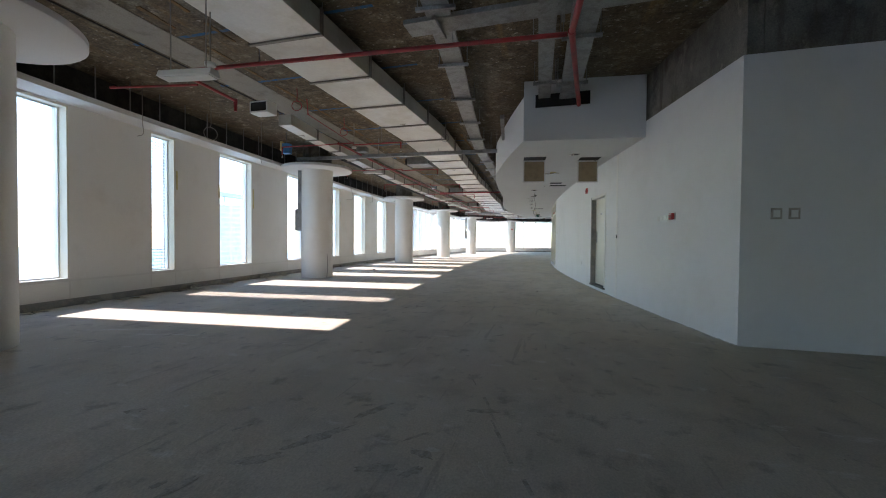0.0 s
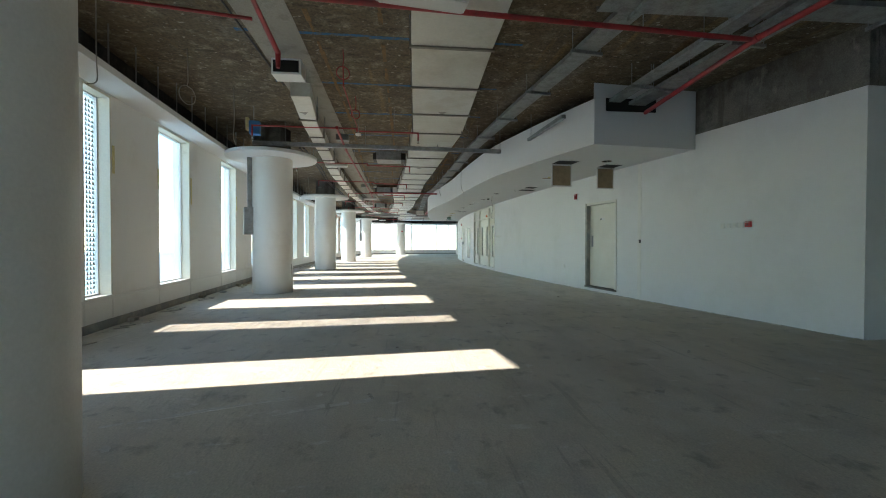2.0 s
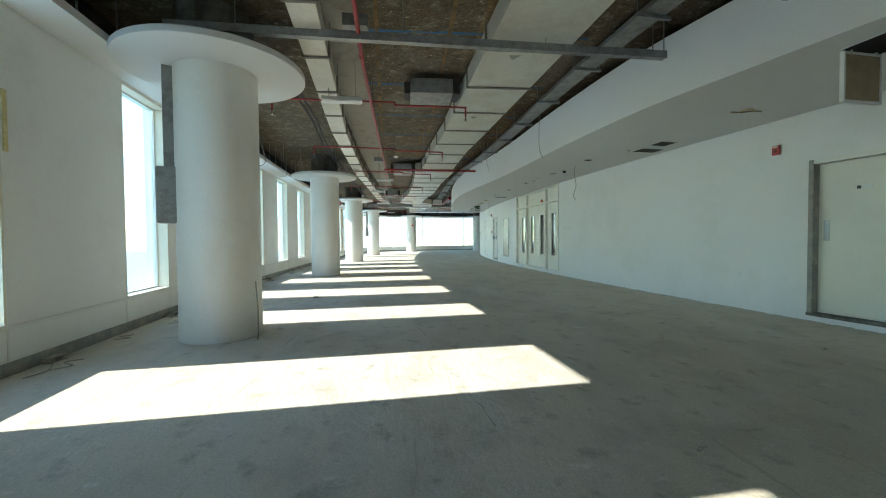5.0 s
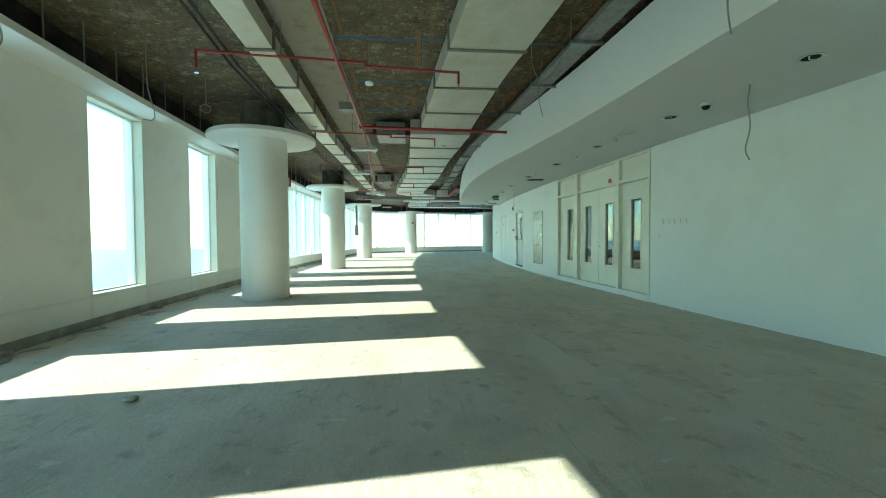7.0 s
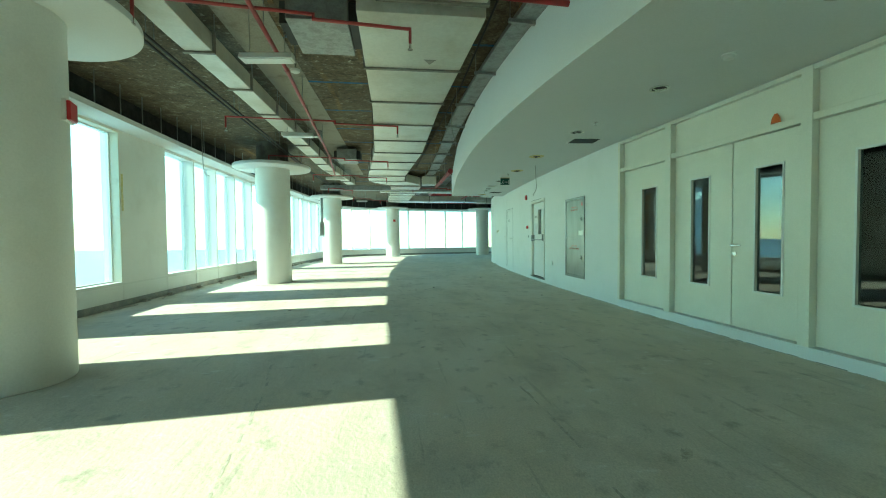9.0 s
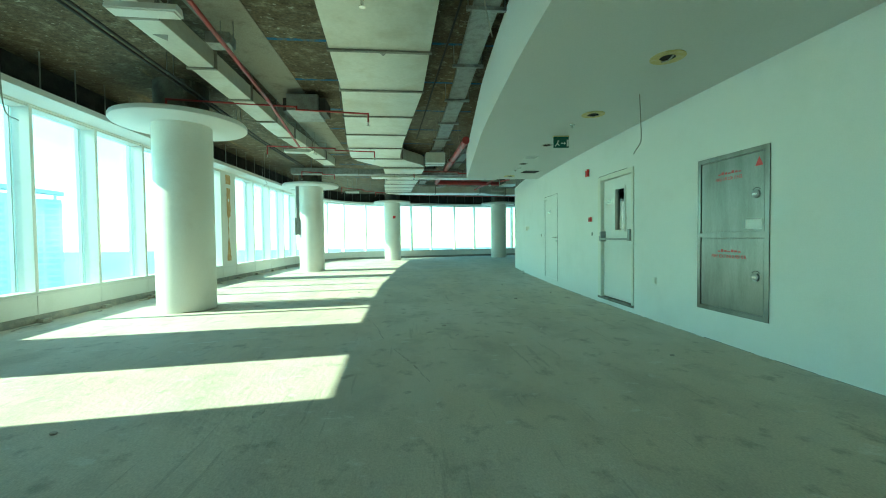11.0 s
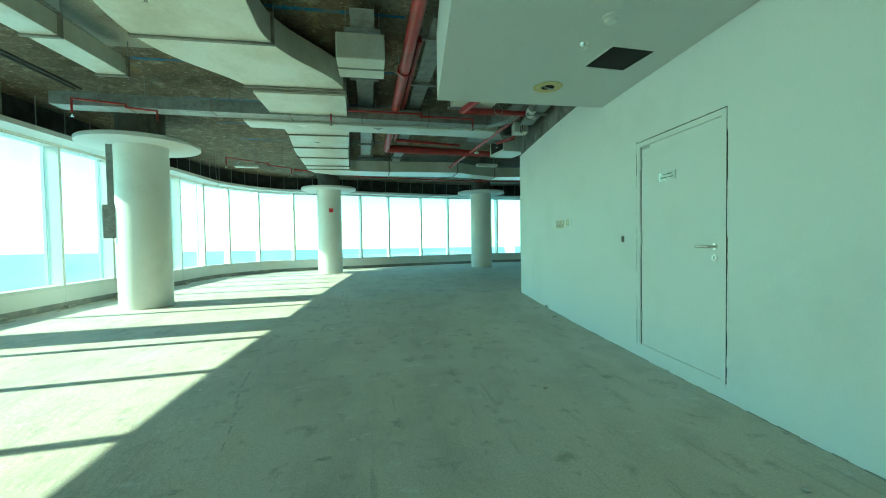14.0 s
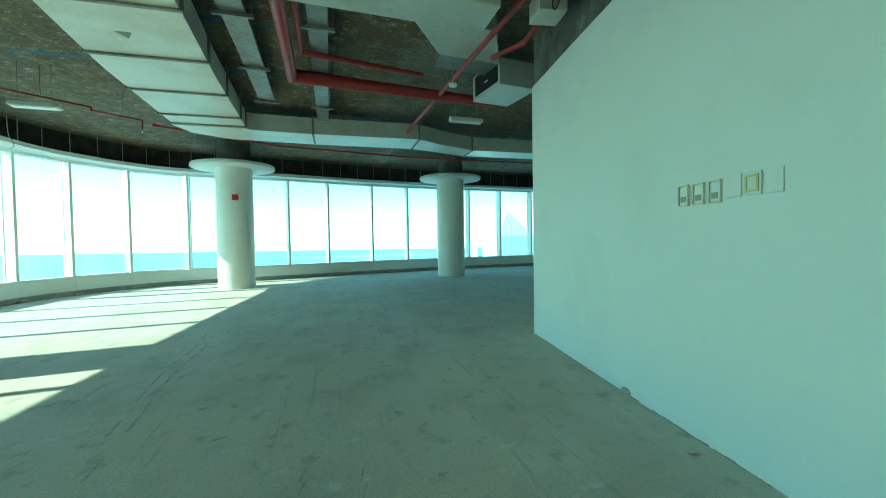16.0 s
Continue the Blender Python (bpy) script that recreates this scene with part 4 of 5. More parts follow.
# ---- ducts, trays and pipes under the slab ----
def duct(label, rows, z0, z1, pitch=1.2, stickers=()):
    """A flat duct from rows of (y, left x, right x), with a flange every pitch."""
    t = thing("air_duct", label, "duct", pose(0, rows[0][0], 0))
    ys, xl, xr = (np.array(c, float) for c in zip(*rows))
    fine = np.arange(ys[0], ys[-1] + 0.05, 0.1)
    xl, xr = (np.convolve(np.pad(np.interp(fine, ys, c), 2, mode="edge"), np.ones(5) / 5, "valid") for c in (xl, xr))
    bent = [v for v, d2 in zip(fine[1:-1], np.abs(np.diff(xl, 2)) + np.abs(np.diff(xr, 2))) if d2 > 0.0008]
    ys = fine
    y, o = ys[0], ys[0]
    while y < ys[-1] - 0.05:
        e = min(y + pitch, ys[-1])
        cut = sorted({y, e, *(v for v in bent if y + 0.02 < v < e - 0.02)})
        sh = Shape().ribbon([Vector((np.interp(v, ys, xl), v - o)) for v in cut], [Vector((np.interp(v, ys, xr), v - o)) for v in cut], z0, z1)
        part("duct_section", sh, DUCT, t, bevel=0.006)
        a, b = np.interp(e, ys, xl), np.interp(e, ys, xr)
        part("flange", Shape().box(a - 0.025, b + 0.025, e - o - 0.022, e - o + 0.022, z0 - 0.022, z1 + 0.02), DUCTSIDE, t, "grey metal flange")
        for u in (a - 0.02, b + 0.02):
            part("hanger", Shape().tube([(u, e - o, z1), (u, e - o, SLAB_Z)], 0.006, 5), GALV, t)
        y = e
    for sx, sy in stickers:
        sh = Shape().loops([[(sx - 0.08, sy - o, z0 - 0.001), (sx + 0.08, sy - o, z0 - 0.001), (sx, sy - o + 0.14, z0 - 0.001)], [(sx - 0.08, sy - o, z0 - 0.003), (sx + 0.08, sy - o, z0 - 0.003), (sx, sy - o + 0.14, z0 - 0.003)]])
        part("arrow_sticker", sh, SKIRT, t, "dark triangular flow arrow")
    return t


duct("wide pale foil-faced air duct under the slab", [(-4, -2.5, -1.5), (7, -2.35, -1.36), (11, -2.25, -1.2), (16.4, -2.48, -1.53), (18.2, -2.63, -1.66), (20.9, -2.8, -1.72)], 3.58, 3.86, 1.25, ((-1.75, 9.6), (-2.0, 15.0), (-1.9, 12.4)))
duct("wide pale foil-faced air duct, broader stretch", [(21.0, -3.02, -1.7), (24, -3.04, -1.88), (27.5, -3.2, -1.95), (31, -3.6, -2.28), (32.55, -3.72, -2.36), (33.0, -3.64, -2.18), (33.4, -3.4, -1.86), (33.75, -3.08, -1.64), (34.1, -2.9, -1.6)], 3.5, 3.82, 1.3, ((-2.2, 22.0), (-2.5, 26.2)))
duct("pale foil-faced air duct beyond the bend", [(34.12, -2.9, -1.6), (36.4, -2.88, -1.68), (38.0, -3.06, -1.8), (40.45, -3.15, -1.92)], 3.45, 3.78, 1.15, ((-2.3, 35.3), (-2.4, 37.0)))
bend = thing("air_duct", "pale air duct turning along the end windows", "duct", pose(0, 40.46, 0))
inner = [(-1.92, 0.0), (-1.85, 0.06), (-1.7, 0.1), (-0.7, 0.14), (1.5, 0.12), (2.1, 0.5), (3.0, 0.9), (8.0, 0.9)]
outer = [(-3.15, 0.0), (-3.0, 0.5), (-2.4, 0.9), (-0.7, 1.05), (1.5, 1.05), (2.1, 1.25), (3.0, 1.6), (8.0, 1.6)]
for k, (i0, i1) in enumerate(((0, 3), (3, 4), (4, 6), (6, 7))):
    part("duct_section", Shape().ribbon([Vector(p) for p in outer[i0:i1 + 1]], [Vector(p) for p in inner[i0:i1 + 1]], 3.42, 3.75), DUCT, bend, bevel=0.006)
    part("flange", Shape().box(inner[i1][0] - 0.02, inner[i1][0] + 0.02, inner[i1][1] - 0.02, outer[i1][1] + 0.02, 3.40, 3.77), DUCTSIDE, bend)
duct("narrow pale air duct along the windows", [(8.85, -4.2, -3.9), (10.2, -4.39, -4.1), (16.05, -4.93, -4.62), (17.9, -5.0, -4.70), (21.6, -5.14, -4.82), (23.4, -5.1, -4.80), (27.7, -5.05, -4.72), (30.2, -5.05, -4.70), (33.85, -4.70, -4.36)], 3.5, 3.72, 1.2, ((-4.2, 9.6), (-4.95, 20.5), (-4.92, 26)))
g = thing("air_terminal", "small white grille box at the end of the narrow duct", "vent", pose(-4.05, 8.1, 3.62))
part("box", Shape().box(-0.2, 0.2, -0.02, 0.25, -0.1, 0.12), WHITEPLASTIC, g, bevel=0.006)
# black plate on the box face for its dark mouth
part("opening", Shape().box(-0.17, 0.17, -0.026, -0.02, -0.07, 0.09), BLACK, g)


def terminal_box(x0, x1, y0, y1, z0, z1, label):
    t = thing("fan_box", label, "air unit", pose((x0 + x1) / 2, (y0 + y1) / 2, z0))
    a, b, c = (x1 - x0) / 2, (y1 - y0) / 2, z1 - z0
    part("case", Shape().box(-a, a, -b, b, 0, c), GALV, t, bevel=0.006)
    part("collar", Shape().box(a, a + 0.12, -b * 0.7, b * 0.7, 0.03, c - 0.03), BLACKCABLE, t, "black flexible collar")
    part("collar", Shape().box(-a - 0.10, -a, -b * 0.6, b * 0.6, 0.03, c - 0.03), BLACKCABLE, t, "black flexible collar")
    for sx in (-a * 0.8, a * 0.8):
        part("hanger", Shape().tube([(sx, 0, c), (sx, 0, SLAB_Z - z0)], 0.006, 5), GALV, t)


terminal_box(-3.78, -3.14, 21.3, 22.1, 3.55, 3.85, "grey metal fan box beside the wide duct")
terminal_box(-4.35, -3.80, 28.7, 29.4, 3.55, 3.85, "grey metal fan box beside the wide duct")
terminal_box(-3.25, -2.55, 13.8, 14.4, 3.58, 3.82, "grey metal fan box beside the wide duct")
ib = thing("insulated_box", "cream insulated box hung beside the duct", "air unit", pose(-1.33, 33.0, 3.4))
part("case", Shape().box(-0.28, 0.28, -0.28, 0.28, 0.0, 0.3), DUCT, ib, bevel=0.012)
part("strap", Shape().box(-0.285, 0.285, -0.02, 0.02, -0.005, 0.305), DUCTSIDE, ib)
part("hanger", Shape().tube([(0, 0, 0.3), (0, 0, SLAB_Z - 3.4)], 0.008, 5), GALV, ib)
f = thing("fan_coil", "cream insulated fan coil with a black inlet", "air unit", pose(2.22, 37.75, 3.42, 0, 0, 8))
part("case", Shape().box(-0.32, 0.32, -0.4, 0.4, 0.0, 0.38), DUCT, f, bevel=0.01)
part("inlet", Shape().box(-0.33, -0.315, -0.36, 0.3, 0.05, 0.34), BLACK, f)
part("tag", Shape().box(-0.336, -0.33, -0.1, 0.0, 0.15, 0.17), WHITEPLASTIC, f)
for sx in (-0.26, 0.26):
    part("hanger", Shape().tube([(sx, 0, 0.38), (sx, 0, SLAB_Z - 3.42)], 0.008, 5), GALV, f)
b2 = thing("air_duct", "cream square duct box near the corner", "duct", pose(0.52, 34.85, 3.6))
part("duct_section", Shape().box(-0.38, 0.38, -1.4, 0.0, 0.0, 0.28), DUCT, b2, bevel=0.01)
part("rail", Shape().box(-0.42, 0.44, -0.03, 0.03, -0.04, -0.001), GALV, b2)
for u in (-0.41, 0.41):
    part("hanger", Shape().tube([(u, 0, -0.02), (u, 0, SLAB_Z - 3.6)], 0.008, 5), GALV, b2)
b3 = thing("air_duct", "cream tapering duct mouth over the corner", "duct", pose(0.5, 36.35, 3.66))
part("funnel", Shape().loops([[(0.0, 0.0, 0), (1.05, 0.1, 0), (1.05, 0.1, 0.2), (0.0, 0.0, 0.2)], [(0.55, 0.85, 0.02), (1.45, 0.95, 0.02), (1.45, 0.95, 0.25), (0.55, 0.85, 0.25)]]), DUCT, b3, bevel=0.008)
part("neck", Shape().loops([[(0.56, 0.85, 0.03), (1.44, 0.95, 0.03), (1.44, 0.95, 0.24), (0.56, 0.85, 0.24)], [(0.6, 1.25, 0.03), (1.5, 1.4, 0.03), (1.5, 1.4, 0.24), (0.6, 1.25, 0.24)]]), GALV, b3, bevel=0.004)
part("hanger", Shape().tube([(0.8, 0.6, 0.2), (0.8, 0.6, SLAB_Z - 3.66)], 0.008, 5), GALV, b3)
wb = thing("insulated_box", "small cream insulated box high on the raw wall", "air unit", pose(1.72, 35.6, 3.38, 0, 0, -8))
part("case", Shape().box(-0.14, 0.14, -0.14, 0.14, 0.0, 0.2), DUCT, wb, bevel=0.01)
part("hanger", Shape().tube([(0, 0, 0.2), (0, 0, SLAB_Z - 3.38)], 0.008, 5), GALV, wb)
fl = thing("flexible_duct", "grey flexible duct end beside the raw wall", "duct", pose(1.5, 34.4, 3.5))
part("hose", Shape().tube([(0, 0, 0), (0.02, 0.15, -0.03), (0.08, 0.3, -0.02), (0.2, 0.42, 0.02)], 0.085, 14), DUCT, fl, smooth=True)
for k in range(5):
    part("band", Shape().tube([(0.01 + 0.014 * k, 0.05 + 0.06 * k, -0.01 - 0.004 * k), (0.012 + 0.014 * k, 0.062 + 0.06 * k, -0.011 - 0.004 * k)], 0.089, 14), DUCTSIDE, fl)
part("hanger", Shape().tube([(0.03, 0.15, 0.05), (0.03, 0.15, SLAB_Z - 3.5)], 0.006, 5), GALV, fl)


def tray(label, points, width, z, rungs=0.35, hang=1.4):
    """A cable tray with turned-up sides along a plan line."""
    ln = Line(points, 0.3)
    t = thing("cable_tray", label, "cable tray", pose(points[0][0], points[0][1], 0))
    o = Vector(points[0])
    w = width / 2
    for name, a, b, z0, z1 in (("tray_base", w, -w, z, z + 0.004), ("tray_side", w, w - 0.004, z + 0.004, z + 0.055), ("tray_side", -w + 0.004, -w, z + 0.004, z + 0.055)):
        part(name, Shape().ribbon([p - o for p in ln.stretch(0, ln.length, a)], [p - o for p in ln.stretch(0, ln.length, b)], z0, z1), GALV, t)
    s = 0.4
    while s < ln.length:
        m = ln.place(s)
        m.translation -= Vector((o.x, o.y, 0))
        br = part("bracket", Shape().box(-0.02, 0.02, -w - 0.08, w + 0.08, z - 0.045, z - 0.004), GALV, t)
        br.matrix_local = m
        for u in (-w - 0.06, w + 0.06):
            part("rod", Shape().tube([(0, u, z - 0.02), (0, u, SLAB_Z)], 0.006, 5), GALV, t).matrix_local = m
        s += hang
    return t


tray("galvanised cable tray beside the dropped ceiling", [(0.6, 0.0), (0.25, 4.0), (-0.05, 7.0), (-0.4, 10.0), (-0.68, 13), (-0.82, 16.5), (-0.98, 19.5), (-1.22, 22), (-1.36, 25), (-1.3, 28.5), (-1.3, 32)], 0.28, 3.68)
tray("galvanised cable tray entering the dropped ceiling", [(1.75, -2.0), (1.7, 4.0), (1.55, 8.93)], 0.3, 3.58)
tray("galvanised cable tray entering the dropped ceiling", [(1.35, -2.0), (1.3, 4.0), (1.15, 8.93)], 0.2, 3.62)
tray("galvanised cable tray crossing the ceiling", [(0.2, 5.5), (6.0, 5.6), (12.5, 5.7)], 0.4, 3.74)
tray("galvanised cable tray crossing the ceiling", [(-0.4, 6.35), (6.0, 6.2), (12.5, 6.1)], 0.3, 3.66)
tray("galvanised cable tray over the end hall", [(-1.3, 32.3), (-1.33, 36.5), (-1.42, 39.8)], 0.26, 3.74)
tray("galvanised cable tray over the end hall", [(-0.42, 32.3), (-0.46, 37), (-0.52, 42.4)], 0.22, 3.70)
tray("galvanised cable tray slanting over the corner", [(1.38, 32.7), (1.5, 33.6), (1.70, 35.2)], 0.22, 3.44)
chan = thing("steel_channel", "grey steel channel hung across the ceiling", "channel", pose(-5.85, 11.75, 3.42))
part("channel", Shape().loops([[(0, -0.04, 0), (0, 0.04, 0), (0, 0.04, 0.09), (0, -0.04, 0.09)], [(6.2, 0.26, 0), (6.2, 0.34, 0), (6.2, 0.34, 0.09), (6.2, 0.26, 0.09)]]), GALV, chan)
for u in (0.7, 2.5, 4.2, 5.6, 5.75):
    part("hanger", Shape().tube([(u, 0.048 * u, 0.09), (u, 0.048 * u, SLAB_Z - 3.42)], 0.007, 5), GALV, chan)
chan = thing("steel_channel", "short grey steel channel against the fascia", "channel", pose(0.22, 10.75, 3.40))
part("channel", Shape().loops([[(-0.03, 0, 0), (0.03, 0, 0), (0.03, 0, 0.06), (-0.03, 0, 0.06)], [(0.12, -1.5, 0.02), (0.2, -1.5, 0.02), (0.2, -1.5, 0.09), (0.12, -1.5, 0.09)]]), GALV, chan)
part("hanger", Shape().tube([(0.02, -0.1, 0.06), (0.02, -0.1, SLAB_Z - 3.4)], 0.007, 5), GALV, chan)
cross = thing("cable_trunking", "grey galvanised trunking crossing before the end hall", "trunking", pose(-6.0, 35.2, 3.38))
part("trunk", Shape().loops([[(0, -0.30, 0.04), (0, 0.0, 0.04), (0, 0.0, 0.24), (0, -0.30, 0.24)], [(7.0, 0.02, 0.04), (7.0, 0.32, 0.04), (7.0, 0.32, 0.24), (7.0, 0.02, 0.24)]]), GALV, cross, bevel=0.004)
part("riser", Shape().loops([[(7.0, 0.03, 0.05), (7.0, 0.31, 0.05), (7.0, 0.31, 0.23), (7.0, 0.03, 0.23)], [(7.35, -0.15, 0.12), (7.45, 0.10, 0.12), (7.40, 0.10, 0.32), (7.30, -0.15, 0.32)], [(7.5, -0.75, 0.32), (7.75, -0.7, 0.32), (7.75, -0.7, 0.5), (7.5, -0.75, 0.5)]]), GALV, cross, bevel=0.004)
part("insulated_section", Shape().loops([[(2.6, 0.13, 0), (2.6, 0.55, 0), (2.6, 0.55, 0.22), (2.6, 0.13, 0.22)], [(7.2, 0.33, 0), (7.2, 0.82, 0), (7.2, 0.82, 0.22), (7.2, 0.33, 0.22)]]), DUCT, cross, "cream insulated section", bevel=0.01)
for u in (1.0, 2.2, 3.4, 4.6, 5.8, 6.9):
    part("joint_strip", Shape().box(u, u + 0.03, -0.305 + 0.045 * u, 0.005 + 0.045 * u, 0.032, 0.245), DUCTSIDE, cross)
for u, v in ((3.55, 0.32), (4.9, 0.36)):
    part("arrow_sticker", Shape().loops([[(u - 0.11, v - 0.06, -0.003), (u + 0.11, v - 0.06, -0.003), (u, v + 0.1, -0.003)], [(u - 0.11, v - 0.06, -0.001), (u + 0.11, v - 0.06, -0.001), (u, v + 0.1, -0.001)]]), WHITEPLASTIC if u < 4 else SKIRT, cross, "triangular flow arrow")
for u in (0.6, 2.4, 4.2, 6.0, 7.6):
    part("hanger", Shape().tube([(u, 0.045 * u, 0.12), (u, 0.045 * u, SLAB_Z - 3.38)], 0.008, 5), GALV, cross)


def pipe(label, points, r, mat=None, hang=2.0):
    t = thing("fire_pipe", label, "pipe", pose(*points[0]))
    o = Vector(points[0])
    loc = [Vector(p) - o for p in points]
    part("pipe", Shape().tube(loc, r, 12), mat or RED, t, smooth=True)
    for a, b in zip(loc, loc[1:]):
        n = int((b - a).length // hang)
        for k in range(n):
            p = a + (b - a) * ((k + 0.5) / max(n, 1))
            if p.z + o.z < SLAB_Z - 0.1:
                part("hanger", Shape().tube([p + Vector((0, 0, r)), (p.x, p.y, SLAB_Z - o.z)], 0.006, 5), GALV, t)
        d = (b - a).normalized()
        part("coupling", Shape().tube([a - d * 0.03, a + d * 0.05], r * 1.25, 12), mat or RED, t, smooth=True)
    return t


def branch(y, xl, xr, z=3.5, slant=0.0, drops=(1, 1), r=0.016):
    """A red sprinkler branch across the hall with heads at its ends."""
    t = thing("sprinkler_branch", "thin red sprinkler pipe with hanging heads", "sprinkler", pose(xl, y, z), "sprinkler branches")
    w = xr - xl
    part("pipe", Shape().tube([(0, 0, -0.2), (0, 0, 0), (w * 0.62, slant * 0.62, 0), (w * 0.62, slant * 0.62, -0.05), (w, slant, -0.05), (w, slant, -0.2)] if drops[0] else [(0, 0, 0), (w, slant, -0.05), (w, slant, -0.2)], r, 8), RED, t, smooth=True)
    for on, u, v, zz in ((drops[0], 0, 0, -0.2), (drops[1], w, slant, -0.2)):
        if on:
            hd = part("sprinkler_head", Shape().lathe([(0.010, -0.06), (0.014, -0.03), (0.012, 0.0)], n=10), CHROME, t, "small chrome sprinkler head")
            hd.location = (u, v, zz)
            part("deflector", Shape().lathe([(0.028, -0.064), (0.028, -0.060)], n=12), CHROME, hd)
    for u in (w * 0.3, w * 0.85):
        part("hanger", Shape().tube([(u, slant * u / w, 0), (u, slant * u / w, SLAB_Z - z)], 0.005, 5), GALV, t)


pipe("red fire main across the hall", [(-3.85, 6.25, 3.5), (1.45, 6.58, 3.5)], 0.028)
pipe("red fire main running into the dropped ceiling", [(1.9, 2.0, 3.52), (1.5, 6.55, 3.5), (1.72, 8.95, 3.47)], 0.035)
pipe("red fire pipe turning down to a sprinkler", [(-3.84, 6.27, 3.5), (-3.95, 7.42, 3.5), (-3.95, 7.42, 3.32)], 0.024)
pipe("thin red hose along the slab", [(-3.36, 8.6, 3.86), (-3.36, 8.64, 3.6), (-3.36, 10.5, 3.46)], 0.008, hang=9.0)
pipe("red fire main along the hall", [(-3.78, 10.52, 3.5), (-3.88, 12.4, 3.5), (-3.95, 16.2, 3.5), (-4.0, 20.4, 3.5), (-4.08, 22.5, 3.5), (-4.25, 25, 3.5), (-4.45, 28, 3.5), (-4.8, 31.3, 3.5)], 0.026)
pipe("red fire main to the dropped ceiling", [(-4.02, 20.45, 3.48), (-0.98, 20.64, 3.48)], 0.03)
pipe("thick red fire main over the end hall", [(-0.72, 31.0, 3.62), (-0.76, 33.5, 3.62), (-0.86, 38.15, 3.6), (2.4, 38.5, 3.58)], 0.075)
pipe("red fire pipe over the end hall", [(-0.62, 32.8, 3.7), (-0.68, 37.5, 3.66), (0.95, 37.75, 3.62)], 0.03)
pipe("red fire pipe slanting over the end hall", [(1.55, 34.85, 3.58), (1.1, 43.1, 3.58)], 0.034)
pipe("red fire pipe near the corner", [(0.8, 33.1, 3.56), (0.36, 34.82, 3.54), (1.55, 34.85, 3.54)], 0.04)
pipe("red drain pipe under the slab", [(1.85, 35.75, 3.6), (1.78, 36.2, 3.44), (1.55, 36.6, 3.42)], 0.03)
branch(10.5, -5.4, -2.16, 3.5, 0.05)
branch(14.0, -5.5, -2.3, 3.5, 0.1)
branch(17.35, -5.6, -2.39, 3.5, 0.28)
branch(20.95, -5.04, -2.48, 3.5, 0.25)
branch(24.65, -5.74, -2.61, 3.5, 0.2)
branch(28.1, -6.05, -2.88, 3.5, 0.4)
branch(31.3, -5.55, -3.0, 3.5, 0.3)
branch(34.75, -5.6, -4.6, 3.46, 0.3, (1, 0))
branch(35.0, -1.90, 0.60, 3.52, 0.05)
branch(39.2, -5.0, -3.6, 3.5, 1.2, (1, 1))
pipe("red fire pipe along the end windows", [(-3.6, 40.9, 3.5), (-1.5, 42.2, 3.5), (2.0, 42.9, 3.5), (6.0, 43.0, 3.5)], 0.022)
pipe("red fire pipe along the windows", [(-5.4, 6.45, 3.5), (-3.98, 6.7, 3.5)], 0.018)
for off in (0.0, 0.09):
    pipe("black cable run along the narrow duct", [(-5.05 - off, 13.0, 3.66), (-5.15 - off, 15.6, 3.64), (-5.4 - off, 18, 3.62), (-5.55 - off, 23.5, 3.62), (-5.6 - off, 28.8, 3.62), (-5.65 - off, 31.1, 3.62), (-5.5 - off, 34.8, 3.62)], 0.02, BLACKCABLE)
pipe("dark conduit along the slab", [(-1.45, 13, 3.9), (-1.5, 24, 3.9), (-1.9, 32, 3.9)], 0.014, BLACKCABLE)
pipe("dark conduit along the slab", [(-4.4, 2.0, 3.92), (-4.5, 9.5, 3.92)], 0.012, BLACKCABLE)


def hung_light(x, y, z, turn):
    t = thing("batten_light", "unlit white batten light hung on rods", "light", pose(x, y, z, 0, 0, turn), "hung batten lights")
    part("body", Shape().loops([[(-0.3, -0.08, 0), (-0.3, 0.08, 0), (-0.3, 0.05, 0.07), (-0.3, -0.05, 0.07)], [(0.3, -0.08, 0), (0.3, 0.08, 0), (0.3, 0.05, 0.07), (0.3, -0.05, 0.07)]]), WHITEPLASTIC, t, bevel=0.006)
    part("diffuser", Shape().box(-0.28, 0.28, -0.065, 0.065, -0.012, 0.0), WHITEPLASTIC, t)
    for u in (-0.2, 0.2):
        part("rod", Shape().tube([(u, 0, 0.07), (u, 0, SLAB_Z - z)], 0.006, 5), CABLE, t)


hung_light(-2.3, 5.05, 2.78, 8)
for x, y, turn in ((-4.1, 21.75, -5), (-4.77, 31.05, 5), (-4.57, 39.43, 4), (1.95, 38.75, 2), (-4.3, 13.5, 3), (-4.6, 25.2, 2)):
    hung_light(x, y, 3.3, turn)
for x, y, z in ((-2.28, 5.3, 3.02), (-3.36, 10.5, 3.38), (-3.9, 22.2, 3.38), (-4.5, 31.6, 3.38), (1.3, 37.4, 3.38), (-3.6, 17.9, 3.38)):
    t = thing("smoke_detector", "white smoke detector hung on a rod", "detector", pose(x, y, z))
    part("head", Shape().lathe([(0.03, -0.03), (0.055, -0.02), (0.06, 0.01), (0.04, 0.02)], n=24), WHITEPLASTIC, t, smooth=True)
    part("rod", Shape().tube([(0, 0, 0.02), (0, 0, SLAB_Z - z)], 0.008, 6), CABLE, t)
bx = thing("junction_unit", "blue and yellow electrical unit hung by the column", "electrical box", pose(-5.45, 10.72, 3.40, 0, 0, 10))
part("blue_case", Shape().box(-0.08, 0.12, -0.08, 0.08, -0.02, 0.24), BLUE, bx, bevel=0.01)
part("yellow_case", Shape().box(-0.14, -0.08, -0.07, 0.07, 0.05, 0.30), YELLOWED, bx, bevel=0.01)
